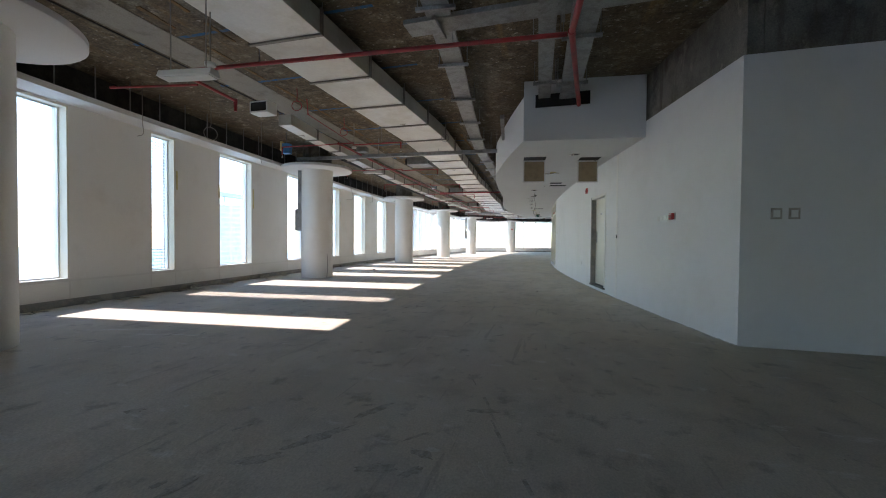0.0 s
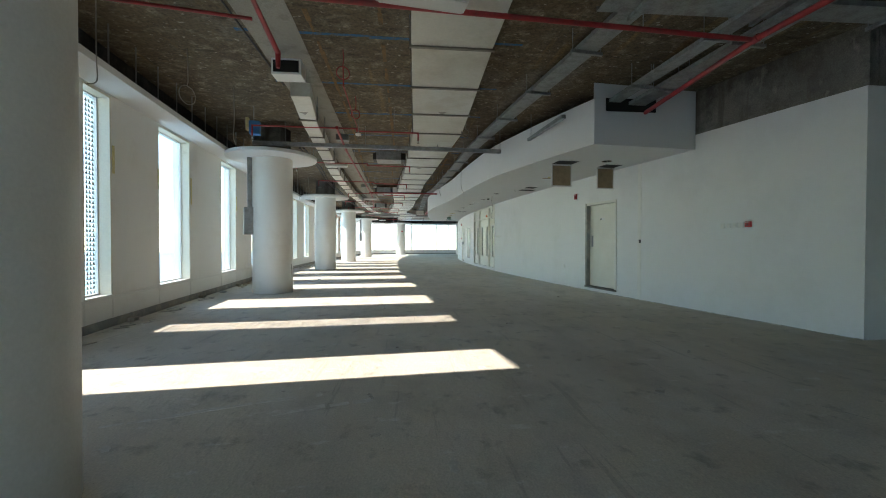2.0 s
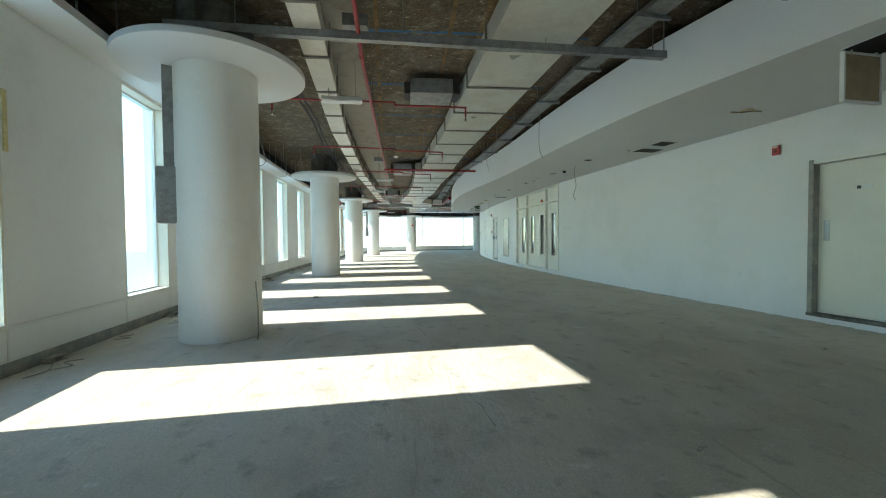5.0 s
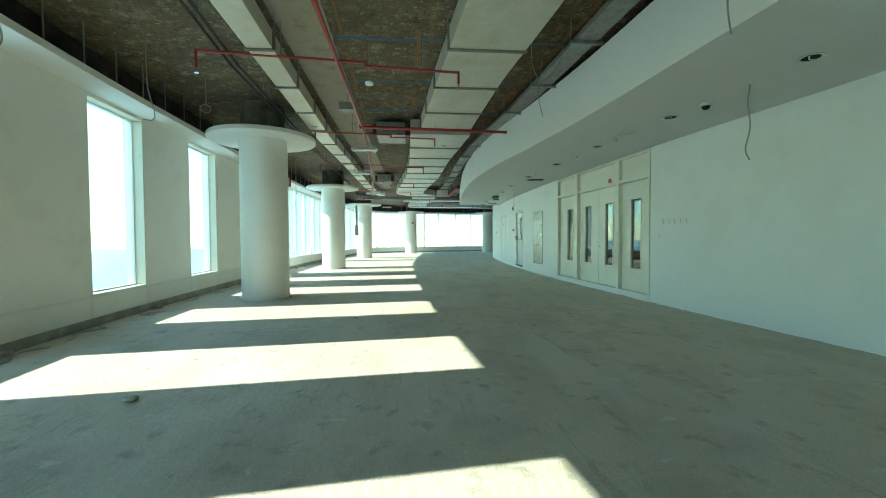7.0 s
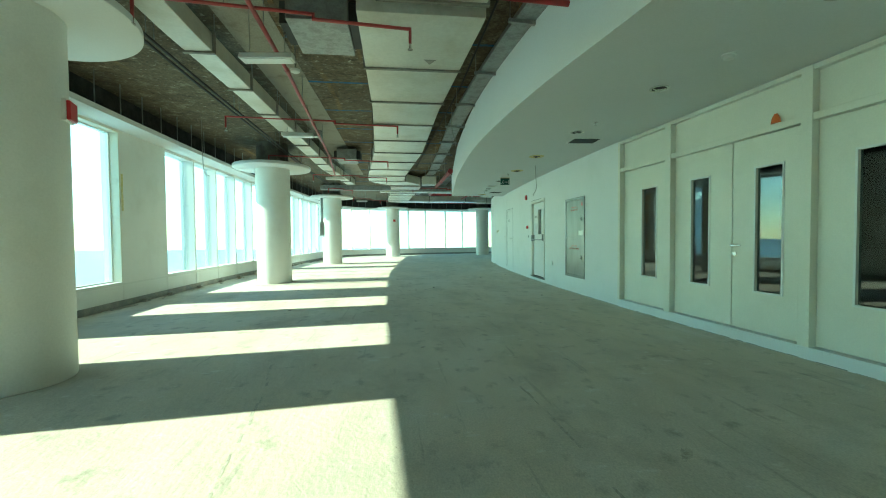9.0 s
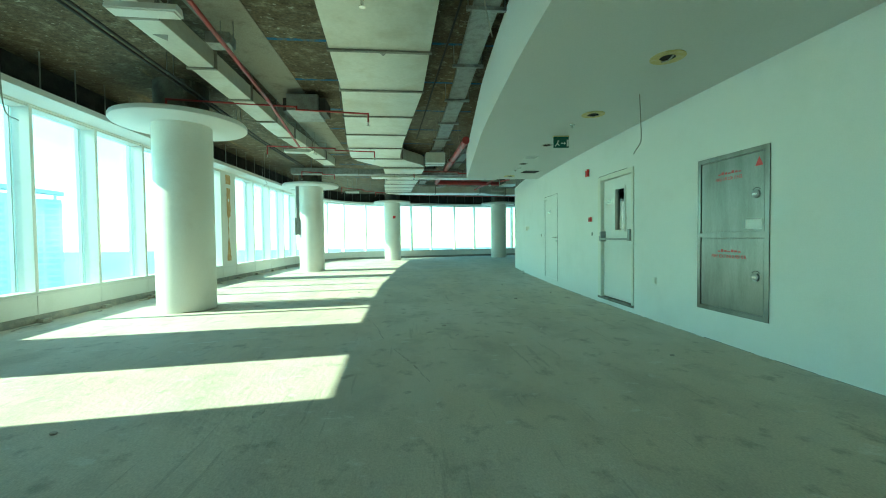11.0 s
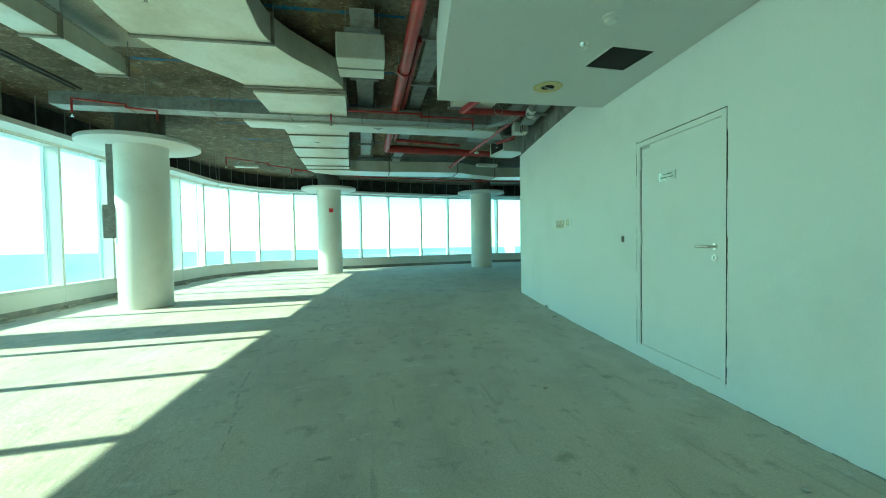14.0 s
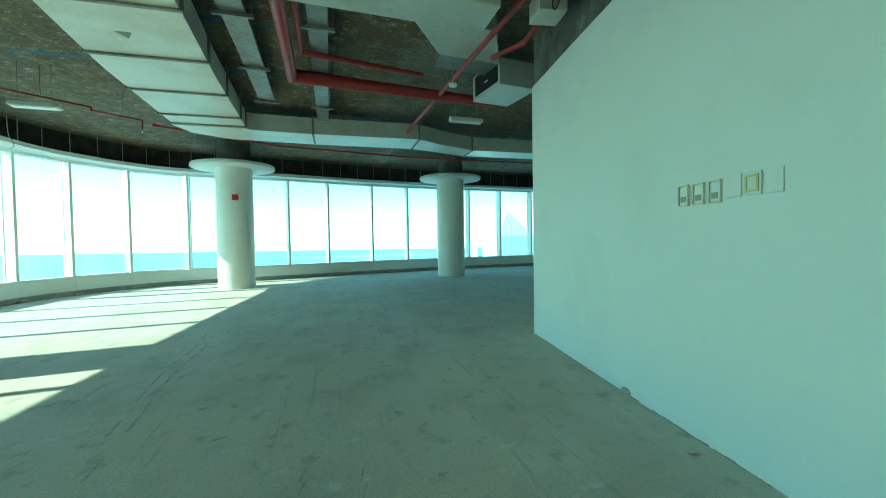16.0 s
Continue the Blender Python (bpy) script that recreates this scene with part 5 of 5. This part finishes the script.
part("rod", Shape().tube([(0, 0, 0.24), (0, 0, SLAB_Z - 3.40)], 0.008, 6), GALV, bx)
for x, y in ((-3.9, 12.0), (-4.2, 19.9), (-4.5, 26.5)):
    t = thing("metal_box", "small dark metal box under the slab", "electrical box", pose(x, y, 3.62))
    part("case", Shape().box(-0.14, 0.14, -0.1, 0.1, 0, 0.14), GALV, t, bevel=0.006)
    part("rod", Shape().tube([(0, 0, 0.14), (0, 0, SLAB_Z - 3.62)], 0.006, 5), GALV, t)


# ---- loose cables ----
def cable(label, points, r=0.007, mat=None):
    t = thing("hanging_cable", label, "cable", pose(*points[0]))
    o = Vector(points[0])
    fine = []
    p = [Vector(q) - o for q in points]
    p = [2 * p[0] - p[1], *p, 2 * p[-1] - p[-2]]
    for i in range(1, len(p) - 2):
        for k in range(6):
            u = k / 6
            a, b, c, d = p[i - 1], p[i], p[i + 1], p[i + 2]
            fine.append(0.5 * (2 * b + (c - a) * u + (2 * a - 5 * b + 4 * c - d) * u * u + (3 * b - a - 3 * c + d) * u ** 3))
    fine.append(p[-2])
    part("cable", Shape().tube(fine, r, 6), mat or CABLE, t, smooth=True)


def coil(x, y, z, r, turn, mat=None):
    pts = [(x, y, SLAB_Z), (x + 0.01, y, z + r + 0.1)]
    for k in range(0, 15):
        a = radians(90 - 30 * k)
        pts.append((x + r * math.cos(a) * math.cos(turn), y + r * math.cos(a) * math.sin(turn), z + r * math.sin(a)))
    cable("coiled cable end hanging from the slab", pts, 0.007, mat)


cable("grey cable hanging beside the window cove", [(-5.45, 9.8, 3.95), (-5.45, 9.81, 3.4), (-5.46, 9.8, 3.1), (-5.42, 9.78, 2.95)])
cable("grey cable hanging beside the window cove", [(-5.9, 7.3, 3.95), (-5.9, 7.3, 3.3), (-5.92, 7.33, 3.05), (-5.96, 7.25, 2.98)])
cable("grey cable hanging beside the window cove", [(-6.3, 15.6, 3.95), (-6.28, 15.6, 3.3), (-6.2, 15.7, 2.85), (-6.3, 15.72, 2.72), (-6.4, 15.6, 2.72)])
cable("grey cable hanging beside the window cove", [(-6.5, 17.9, 3.95), (-6.5, 17.9, 3.3), (-6.45, 17.95, 2.95), (-6.5, 18.0, 2.85), (-6.6, 17.95, 2.84)])
cable("grey cable hanging before the glazing", [(-7.0, 26.5, 3.95), (-7.0, 26.5, 3.3), (-6.98, 26.52, 2.8), (-6.9, 26.6, 2.7)])
cable("grey cable hanging before the glazing", [(-6.6, 34.2, 3.95), (-6.6, 34.2, 3.2), (-6.55, 34.25, 3.0), (-6.65, 34.3, 2.95)])
cable("grey cable hanging before the glazing", [(-5.9, 41.0, 3.95), (-5.9, 41.0, 3.3), (-5.85, 41.05, 3.05), (-5.95, 41.1, 3.0)])
cable("grey cable hanging from the dropped ceiling", [(0.68, 16.4, SOFFIT_Z), (0.66, 16.4, 2.7), (0.71, 16.42, 2.45), (0.64, 16.4, 2.2), (0.69, 16.4, 2.08)], 0.008)
cable("grey cable hanging from the dropped ceiling", [(0.55, 25.8, SOFFIT_Z), (0.57, 25.81, 2.6), (0.58, 25.82, 2.36), (0.52, 25.84, 2.24), (0.55, 25.92, 2.22)], 0.006)
cable("grey cable hanging along the fascia", [(-0.6, 15.2, 3.8), (-0.62, 15.2, 3.3), (-0.6, 15.22, 3.0), (-0.5, 15.3, 2.85)])
cable("grey cable hanging along the fascia", [(-1.05, 18.2, 3.9), (-1.1, 18.2, 3.4), (-1.0, 18.3, 3.1)])
cable("grey cable hanging along the fascia", [(-1.5, 25.0, 3.9), (-1.5, 25.0, 3.5), (-1.42, 25.0, 3.1)])
cable("grey cable hanging along the fascia", [(-1.05, 30.0, 3.9), (-1.05, 30.0, 3.5), (-0.98, 30.0, 3.15)])
coil(-5.5, 8.4, 3.3, 0.13, 1.2)
coil(-6.45, 19.3, 3.42, 0.07, 0.4)
coil(-3.35, 10.0, 3.62, 0.08, 0.3, RED)
coil(-3.3, 8.2, 3.62, 0.09, 0.3, RED)
coil(-1.15, 10.8, 3.55, 0.09, 0.3)
coil(-0.85, 33.4, 3.6, 0.07, 0.2)
coil(0.95, 34.6, 3.5, 0.08, 0.2)
coil(1.66, 35.35, 3.42, 0.09, 1.4, BLACKCABLE)
coil(-3.2, 41.6, 3.5, 0.08, 0.2)
cable("looping grey cable under the duct", [(-1.4, 17.6, 3.9), (-1.35, 17.7, 3.6), (-1.2, 17.75, 3.42), (-1.0, 17.7, 3.6), (-0.95, 17.6, 3.85)])

# hangers of the window cove
rod = Shape().tube([(0, 0, COVE_Z + 0.05), (0, 0, SLAB_Z)], 0.010, 6).mesh("cove_hanger", GALV)
s = 0.5
while s < FACADE.length:
    ob = new("cove_hanger", rod)
    ob.matrix_world = FACADE.place(s, 0, -0.40)
    tagged(ob, "dark steel rod holding the window cove", "hanger", "cove hangers")
    s += 0.62

# boxes and cables along the window base
box_a = Shape().box(-0.08, 0.08, -0.125, -0.03, 0.002, 0.062).mesh("case", DEBRIS, 0.008)
box_b = Shape().box(-0.04, 0.04, -0.130, -0.125, 0.015, 0.05).mesh("socket_face", SKIRT)
for s in [fs(y) for y in (5.0, 6.7, 8.9, 11.5, 13.9, 16.8, 19.7, 22.7, 25.6)] + MULLIONS[0][:-1] + MULLIONS[1]:
    t = thing("floor_box", "dusty grey-beige floor box against the window wall", "floor box", FACADE.place(s, 0.0, 0.0), "floor boxes along the windows")
    for nm, me in (("case", box_a), ("socket_face", box_b)):
        ob = new(nm, me)
        ob.parent = t
joint = Shape()
for s in [fs(v) for w in WINDOWS for v in w] + MULLIONS[0] + MULLIONS[1]:
    joint.ribbon(FACADE.stretch(s - 0.012, s + 0.012, 0.002), FACADE.stretch(s - 0.012, s + 0.012, -0.006), 0.12, SILL - 0.035)
solid("trim_joints", joint, ALU, "thin cover strips over the panel joints", "trim")
for k, (y, n) in enumerate(((7.0, 5), (8.6, 4), (9.6, 5), (11.2, 4), (13.2, 3), (15.3, 3), (17.3, 4), (19.0, 4), (21.5, 3))):
    m = FACADE.place(fs(y), 0.0, -0.3)
    cable("dusty cable scrap on the floor by the windows", [m @ Vector((0.12 * j + random.uniform(-0.03, 0.03), random.uniform(-0.12, 0.1), 0.008)) for j in range(n)], 0.006, DEBRIS)

for k, (y, z0, z1) in enumerate(((8.57, 2.2, 2.6), (11.15, 2.0, 2.55), (14.02, 2.1, 2.5), (16.80, 2.15, 2.75), (22.37, 2.2, 2.6), (25.07, 1.8, 2.5), (9.84, 2.15, 2.5))):
    t = thing("foam_strip", "yellowed foam strip stuck beside the window", "strip", FACADE.place(fs(y), 0.0, -0.0005))
    part("strip", Shape().box(-0.012, 0.03, -0.014, 0.0, z0, z1), YELLOWED, t, bevel=0.004)

# exposed patch on the pier in the glazing
patch = thing("torn_patch", "torn brown patch on the pier between the windows", "patch", FACADE.place((pier_a + pier_b) / 2))
ragged = Shape()
for z0, z1, wide in ((0.60, 2.82, 0.115), (2.94, 3.22, 0.15)):
    b, n = len(ragged.v), int((z1 - z0) / 0.06) + 1
    for k in range(n):
        zz = z0 + (z1 - z0) * k / (n - 1)
        w = wide if zz > 1.95 else 0.025 if zz > 1.35 else 0.03 + 0.10 * (1.35 - zz) / 0.75
        u = -0.01 if zz > 1.95 else -0.04
        ragged.v += [(u - w + random.uniform(-0.015, 0.015), -0.004, zz), (u + w + random.uniform(-0.02, 0.02), -0.004, zz)]
    for k in range(n - 1):
        ragged.f.append((b + 2 * k, b + 2 * k + 1, b + 2 * k + 3, b + 2 * k + 2))
part("bare_board", ragged, RUST, patch)
spot = part("filler_spot", Shape().lathe([(0.045, 0), (0.03, 0.004)], n=14), PLASTER, patch, "round white dab of filler")
spot.matrix_local = Matrix.Translation((-0.01, -0.004, 2.45)) @ Matrix.Rotation(radians(90), 4, "X")

# fittings on the columns
def on_column(k, deg, z):
    x, y = COLUMNS[k]
    a = radians(deg)
    return Matrix.Translation((x + 0.46 * math.cos(a), y + 0.46 * math.sin(a), z)) @ Matrix.Rotation(a + math.pi / 2, 4, "Z")


for k, deg, z, w in ((2, 20, 2.42, 0.17), (5, -77, 2.42, 0.15), (0, -160, 2.4, 0.15)):
    t = thing("fire_alarm", "red square fire alarm box on the column", "alarm", on_column(k, deg, z))
    part("back_plate", Shape().box(-w / 2 - 0.01, w / 2 + 0.01, -0.02, 0.03, -w / 2 - 0.01, w / 2 + 0.01), WHITEPLASTIC, t)
    part("housing", Shape().box(-w / 2, w / 2, -0.05, -0.02, -w / 2, w / 2), REDPLASTIC, t, bevel=0.006)
for k, deg in ((1, 205), (4, 205)):
    t = thing("electrical_box", "grey electrical box with trunking up the column", "electrical box", on_column(k, deg, 0))
    part("case", Shape().box(-0.13, 0.13, -0.17, 0.06, 1.40, 2.05), GALV, t, "grey metal case", bevel=0.006)
    part("cover", Shape().box(-0.115, 0.115, -0.178, -0.17, 1.42, 2.03), GREYBAR, t)
    part("trunking", Shape().box(-0.06, 0.06, -0.10, 0.04, 2.05, 3.26), GALV, t)
cable("cable hanging down the column", [(-5.15, 12.2, 0.7), (-5.12, 12.18, 0.3), (-5.1, 12.1, 0.02)], 0.008)

# ---- litter ----
for k, (x, y, r) in enumerate(((1.45, 21.55, 0.06), (1.9, 34.72, 0.09), (-0.1, 28.85, 0.04), (-1.75, 26.68, 0.035), (0.2, 31.13, 0.028), (-5.2, 15.5, 0.07), (1.62, 33.9, 0.05), (-0.9, 8.2, 0.03), (1.0, 11.0, 0.03), (-3.0, 8.0, 0.03), (-3.9, 18.5, 0.03), (0.4, 25.0, 0.03), (-2.5, 7.0, 0.025), (0.9, 29.6, 0.03), (-0.6, 22.4, 0.025), (-4.5, 24.0, 0.03), (-3.3, 30.3, 0.03))):
    bm = bmesh.new()
    bmesh.ops.create_icosphere(bm, subdivisions=2, radius=0.62 * r)
    for v in bm.verts:
        q = 1 + 0.5 * noise.noise(v.co * (4 / r * 0.2) + Vector((k * 7.1, 0, 0)))
        v.co = Vector((v.co.x * q * 1.3, v.co.y * q, max(v.co.z * q * 0.6, -0.3 * r) + 0.3 * r))
    me = bpy.data.meshes.new("rubble")
    bm.to_mesh(me)
    bm.free()
    me.materials.append(DEBRIS)
    ob = new("rubble", me)
    ob.location = (x, y, 0.0)
    tagged(ob, "small lump of grey plaster rubble on the floor", "rubble", "scattered rubble")

# chalk lines on the slab
chalk = Shape()
for y in (2.0, 4.1, 6.2, 7.8, 9.4, 10.95, 12.6, 14.4, 16.2, 17.8, 19.3, 20.9, 22.5, 24.0, 25.5, 26.9, 28.3, 29.8, 31.3, 32.8, 34.4, 36.0, 37.55, 39.0):
    for x0, x1 in ((-4.6, -2.9), (-2.9, -0.8)):
        j = random.uniform(-0.03, 0.03)
        chalk.loops([[(x0, y + j - 0.04, SLAB_Z - 0.004), (x0, y + j + 0.03, SLAB_Z - 0.004), (x0, y + j + 0.03, SLAB_Z - 0.001), (x0, y + j - 0.04, SLAB_Z - 0.001)],
                     [(x1, y + j - 0.02, SLAB_Z - 0.004), (x1, y + j + 0.03, SLAB_Z - 0.004), (x1, y + j + 0.03, SLAB_Z - 0.001), (x1, y + j - 0.02, SLAB_Z - 0.001)]])
solid("trim_chalk", chalk, BLUECHALK, "blue setting-out lines across the slab", "marking")


# timber seams left in the slab
seam = Shape()
for x0, x1, y0, y1 in ((-3.58, -3.62, 4.0, 11.0), (-3.62, -3.9, 11.0, 16.5), (-3.9, -4.05, 16.5, 22.0), (-4.1, -4.4, 22.0, 28.0), (-2.72, -2.74, 7.0, 16.0), (-2.9, -3.1, 17.0, 27.0), (-1.05, -1.2, 12.0, 24.0), (-1.25, -1.2, 24.0, 31.0), (-3.0, -3.1, 3.0, 6.5)):
    n = int((y1 - y0) / 0.25)
    for k in range(n):
        if random.random() < 0.25:
            continue
        xa, xb = x0 + (x1 - x0) * k / n, x0 + (x1 - x0) * (k + 1) / n
        ya, yb, w = y0 + (y1 - y0) * k / n, y0 + (y1 - y0) * (k + 1) / n, random.uniform(0.015, 0.035)
        seam.ribbon([Vector((xa - w, ya)), Vector((xb - w, yb))], [Vector((xa + w, ya)), Vector((xb + w, yb))], SLAB_Z - 0.009, SLAB_Z - 0.0005)
solid("trim_seams", seam, RUSTY, "broken orange-brown timber seams in the slab soffit", "seam", kind="stuff")


# ---- far outside ----
def tower(x, y, base, w, d, h, floors, label, spire=0.0):
    t = thing("tower_building", label, "building", pose(x, y, base), kind="")
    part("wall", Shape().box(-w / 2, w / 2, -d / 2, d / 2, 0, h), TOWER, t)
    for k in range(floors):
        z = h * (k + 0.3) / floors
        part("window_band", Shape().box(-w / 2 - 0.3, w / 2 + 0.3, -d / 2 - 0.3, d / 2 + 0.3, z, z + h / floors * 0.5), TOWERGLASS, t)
    for k in range(int(w // 5) + 1):
        u = -w / 2 + k * w / int(w // 5)
        part("pier", Shape().box(u - 0.6, u + 0.6, -d / 2 - 0.5, d / 2 + 0.5, 0, h), TOWER, t)
    for k in range(int(d // 5) + 1):
        u = -d / 2 + k * d / int(d // 5)
        part("pier", Shape().box(-w / 2 - 0.5, w / 2 + 0.5, u - 0.6, u + 0.6, 0, h - 0.1), TOWER, t)
    if spire:
        part("roof", Shape().loops([[(-w / 2, -d / 2, h), (w / 2, -d / 2, h), (w / 2, d / 2, h), (-w / 2, d / 2, h)], [(-0.5, -0.5, h + spire), (0.5, -0.5, h + spire), (0.5, 0.5, h + spire), (-0.5, 0.5, h + spire)]]), TOWER, t)
    else:
        part("roof", Shape().box(-w / 2 - 1, w / 2 + 1, -d / 2 - 1, d / 2 + 1, h, h + 2), TOWER, t)


# haze on this tower comes only from its paled blue colours
block = thing("tower_building", "slab tower under a tilted roof canopy, haze put into its blue-grey colours", "building", pose(-491, 572, -120, 0, 0, 41))
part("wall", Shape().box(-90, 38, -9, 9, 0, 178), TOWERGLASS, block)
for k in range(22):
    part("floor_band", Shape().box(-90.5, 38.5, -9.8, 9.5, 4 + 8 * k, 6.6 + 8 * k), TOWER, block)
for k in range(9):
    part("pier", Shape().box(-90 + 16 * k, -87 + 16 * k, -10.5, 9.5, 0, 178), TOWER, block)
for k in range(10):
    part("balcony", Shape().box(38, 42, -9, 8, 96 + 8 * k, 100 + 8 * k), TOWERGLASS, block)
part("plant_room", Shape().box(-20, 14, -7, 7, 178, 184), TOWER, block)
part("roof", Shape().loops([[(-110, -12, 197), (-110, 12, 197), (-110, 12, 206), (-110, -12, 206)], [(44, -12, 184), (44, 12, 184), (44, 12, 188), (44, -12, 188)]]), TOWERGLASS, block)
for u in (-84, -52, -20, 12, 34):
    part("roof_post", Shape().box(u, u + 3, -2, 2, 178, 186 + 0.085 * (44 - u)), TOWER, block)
tower(98, 245, -120, 22, 22, 122.5, 34, "tower with a pointed pyramid roof, haze put into its pale colours", 13.5)
tower(118, 320, -120, 30, 22, 112, 26, "tower with a flat roof beside the pyramid tower, haze put into its pale colours")
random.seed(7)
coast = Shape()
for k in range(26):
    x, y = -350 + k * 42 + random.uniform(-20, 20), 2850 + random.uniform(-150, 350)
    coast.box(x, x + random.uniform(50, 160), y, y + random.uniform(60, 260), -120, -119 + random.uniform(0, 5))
solid("ground_coast", coast, COAST, "strip of coast, with haze put into its pale colour", "coast", kind="stuff")

# dirt along the foot of the core wall
random.seed(11)
dirt, s = Shape(), 0.0
while s < CORE.length - 0.2:
    w = random.uniform(0.03, 0.16)
    if random.random() < 0.85:
        hgt, out = random.uniform(0.002, 0.009), random.uniform(0.002, 0.008)
        dirt.ribbon(CORE.stretch(s, s + w, out), CORE.stretch(s, s + w, -0.002), 0.0003, hgt)
    s += w
solid("trim_dirt", dirt, SKIRT, "ragged dark line of dirt along the foot of the white wall", "dirt", kind="stuff")

# scuffs, tracks and spilt dust on the floor
random.seed(23)


def smear(shape, x, y, a, b, turn, z):
    """A thin ragged patch lying on the floor."""
    n, t = 18, radians(turn)
    ring_pts = []
    for k in range(n):
        w = 2 * math.pi * k / n
        q = random.uniform(0.55, 1.1)
        u, v = a * q * math.cos(w), b * q * math.sin(w)
        ring_pts.append((x + u * math.cos(t) - v * math.sin(t), y + u * math.sin(t) + v * math.cos(t)))
    shape.loops([[(*p, z * 0.3) for p in ring_pts], [(x + (px - x) * 0.96, y + (py - y) * 0.96, z) for px, py in ring_pts]])


def track(shape, x0, y0, x1, y1, wide, z, gap=0.3):
    """A broken, slightly wavering line."""
    n = max(2, int(math.hypot(x1 - x0, y1 - y0) / 0.12))
    for k in range(n):
        if random.random() < gap:
            continue
        u, v = k / n, (k + 1) / n
        wob = 0.03 * math.sin(9 * u) + random.uniform(-0.008, 0.008)
        p, q = Vector((x0 + (x1 - x0) * u + wob, y0 + (y1 - y0) * u)), Vector((x0 + (x1 - x0) * v + wob, y0 + (y1 - y0) * v))
        side = (q - p).normalized().orthogonal() * wide * random.uniform(0.3, 1.0)
        shape.ribbon([p + side, q + side], [p - side, q - side], 0.0002, z)


scuffs, dust = Shape(), Shape()
for cx, cy, n, spread in ((-0.6, 33.6, 26, 0.8), (-0.4, 35.6, 18, 1.0), (-1.6, 29.5, 16, 1.2), (-3.4, 14.6, 16, 0.9), (-1.2, 17.5, 18, 1.3), (-2.2, 23.8, 18, 1.3), (-0.2, 27.3, 14, 0.9), (0.9, 3.6, 22, 0.9), (-1.4, 5.4, 16, 1.2), (-3.6, 6.3, 14, 0.9), (-2.4, 10.4, 16, 1.2), (-5.6, 16.5, 10, 0.8), (-5.4, 24.5, 10, 1.0)):
    for k in range(n):
        smear(scuffs if random.random() < 0.7 else dust, cx + random.gauss(0, spread), cy + random.gauss(0, spread), random.uniform(0.02, 0.10), random.uniform(0.012, 0.04), random.uniform(0, 180), random.uniform(0.0012, 0.0022))
for x0, y0, x1, y1 in ((-1.95, 38.2, -1.66, 34.6), (-2.05, 38.2, -1.80, 34.9), (-0.5, 34.4, -0.78, 33.2), (-0.2, 34.3, -0.42, 33.3), (-2.6, 33.0, -2.2, 30.6), (-3.9, 21.0, -3.2, 17.2), (-1.7, 20.6, -1.4, 16.2), (-2.9, 27.5, -2.1, 24.6), (-3.2, 12.6, -2.8, 9.6), (0.6, 5.2, 1.6, 2.8)):
    track(scuffs, x0, y0, x1, y1, 0.012, 0.0016)
for x0, y0, x1, y1 in ((-5.6, 17.6, -4.2, 17.9), (-5.7, 17.75, -4.0, 18.05), (-5.4, 17.5, -4.6, 17.62), (-4.9, 26.2, -3.6, 26.5), (-4.4, 5.2, -3.3, 5.6), (-3.5, 5.25, -2.7, 5.5)):
    track(dust, x0, y0, x1, y1, 0.035, 0.0018, 0.2)
for x, y, a, b, turn in ((-4.79, 6.29, 0.24, 0.10, 20), (-3.82, 6.32, 0.20, 0.10, 10), (-5.1, 17.9, 0.5, 0.10, 8), (-4.7, 18.3, 0.3, 0.06, 12)):
    smear(dust, x, y, a, b, turn, 0.002)
for x, y, a, b, turn in ((0.05, 3.8, 0.22, 0.05, 55), (-0.12, 3.5, 0.15, 0.05, 40), (0.2, 4.2, 0.18, 0.04, 65), (0.5, 3.6, 0.12, 0.05, 20), (-0.3, 3.2, 0.12, 0.04, 80), (0.9, 4.4, 0.14, 0.04, 10)):
    smear(scuffs, x, y, a, b, turn, 0.0021)
solid("floor_scuffs", scuffs, SCUFF, "dark scuff marks and trolley tracks on the dusty floor", "marking", kind="stuff")
solid("floor_dust", dust, PALEDUST, "pale smears of settled plaster dust on the floor", "dust", kind="stuff")
for k in range(26):
    y = 5.6 + k * 1.35
    if y > 41:
        break
    m = FACADE.place(fs(y), 0.0, -0.2)
    lo = random.uniform(0.3, 0.8)
    cable("dirty cable scrap lying along the window wall", [m @ Vector((lo * j / 4, random.uniform(-0.10, 0.12), 0.006)) for j in range(5)], 0.0055, random.choice((SKIRT, CARD, CABLE, SKIRT)))
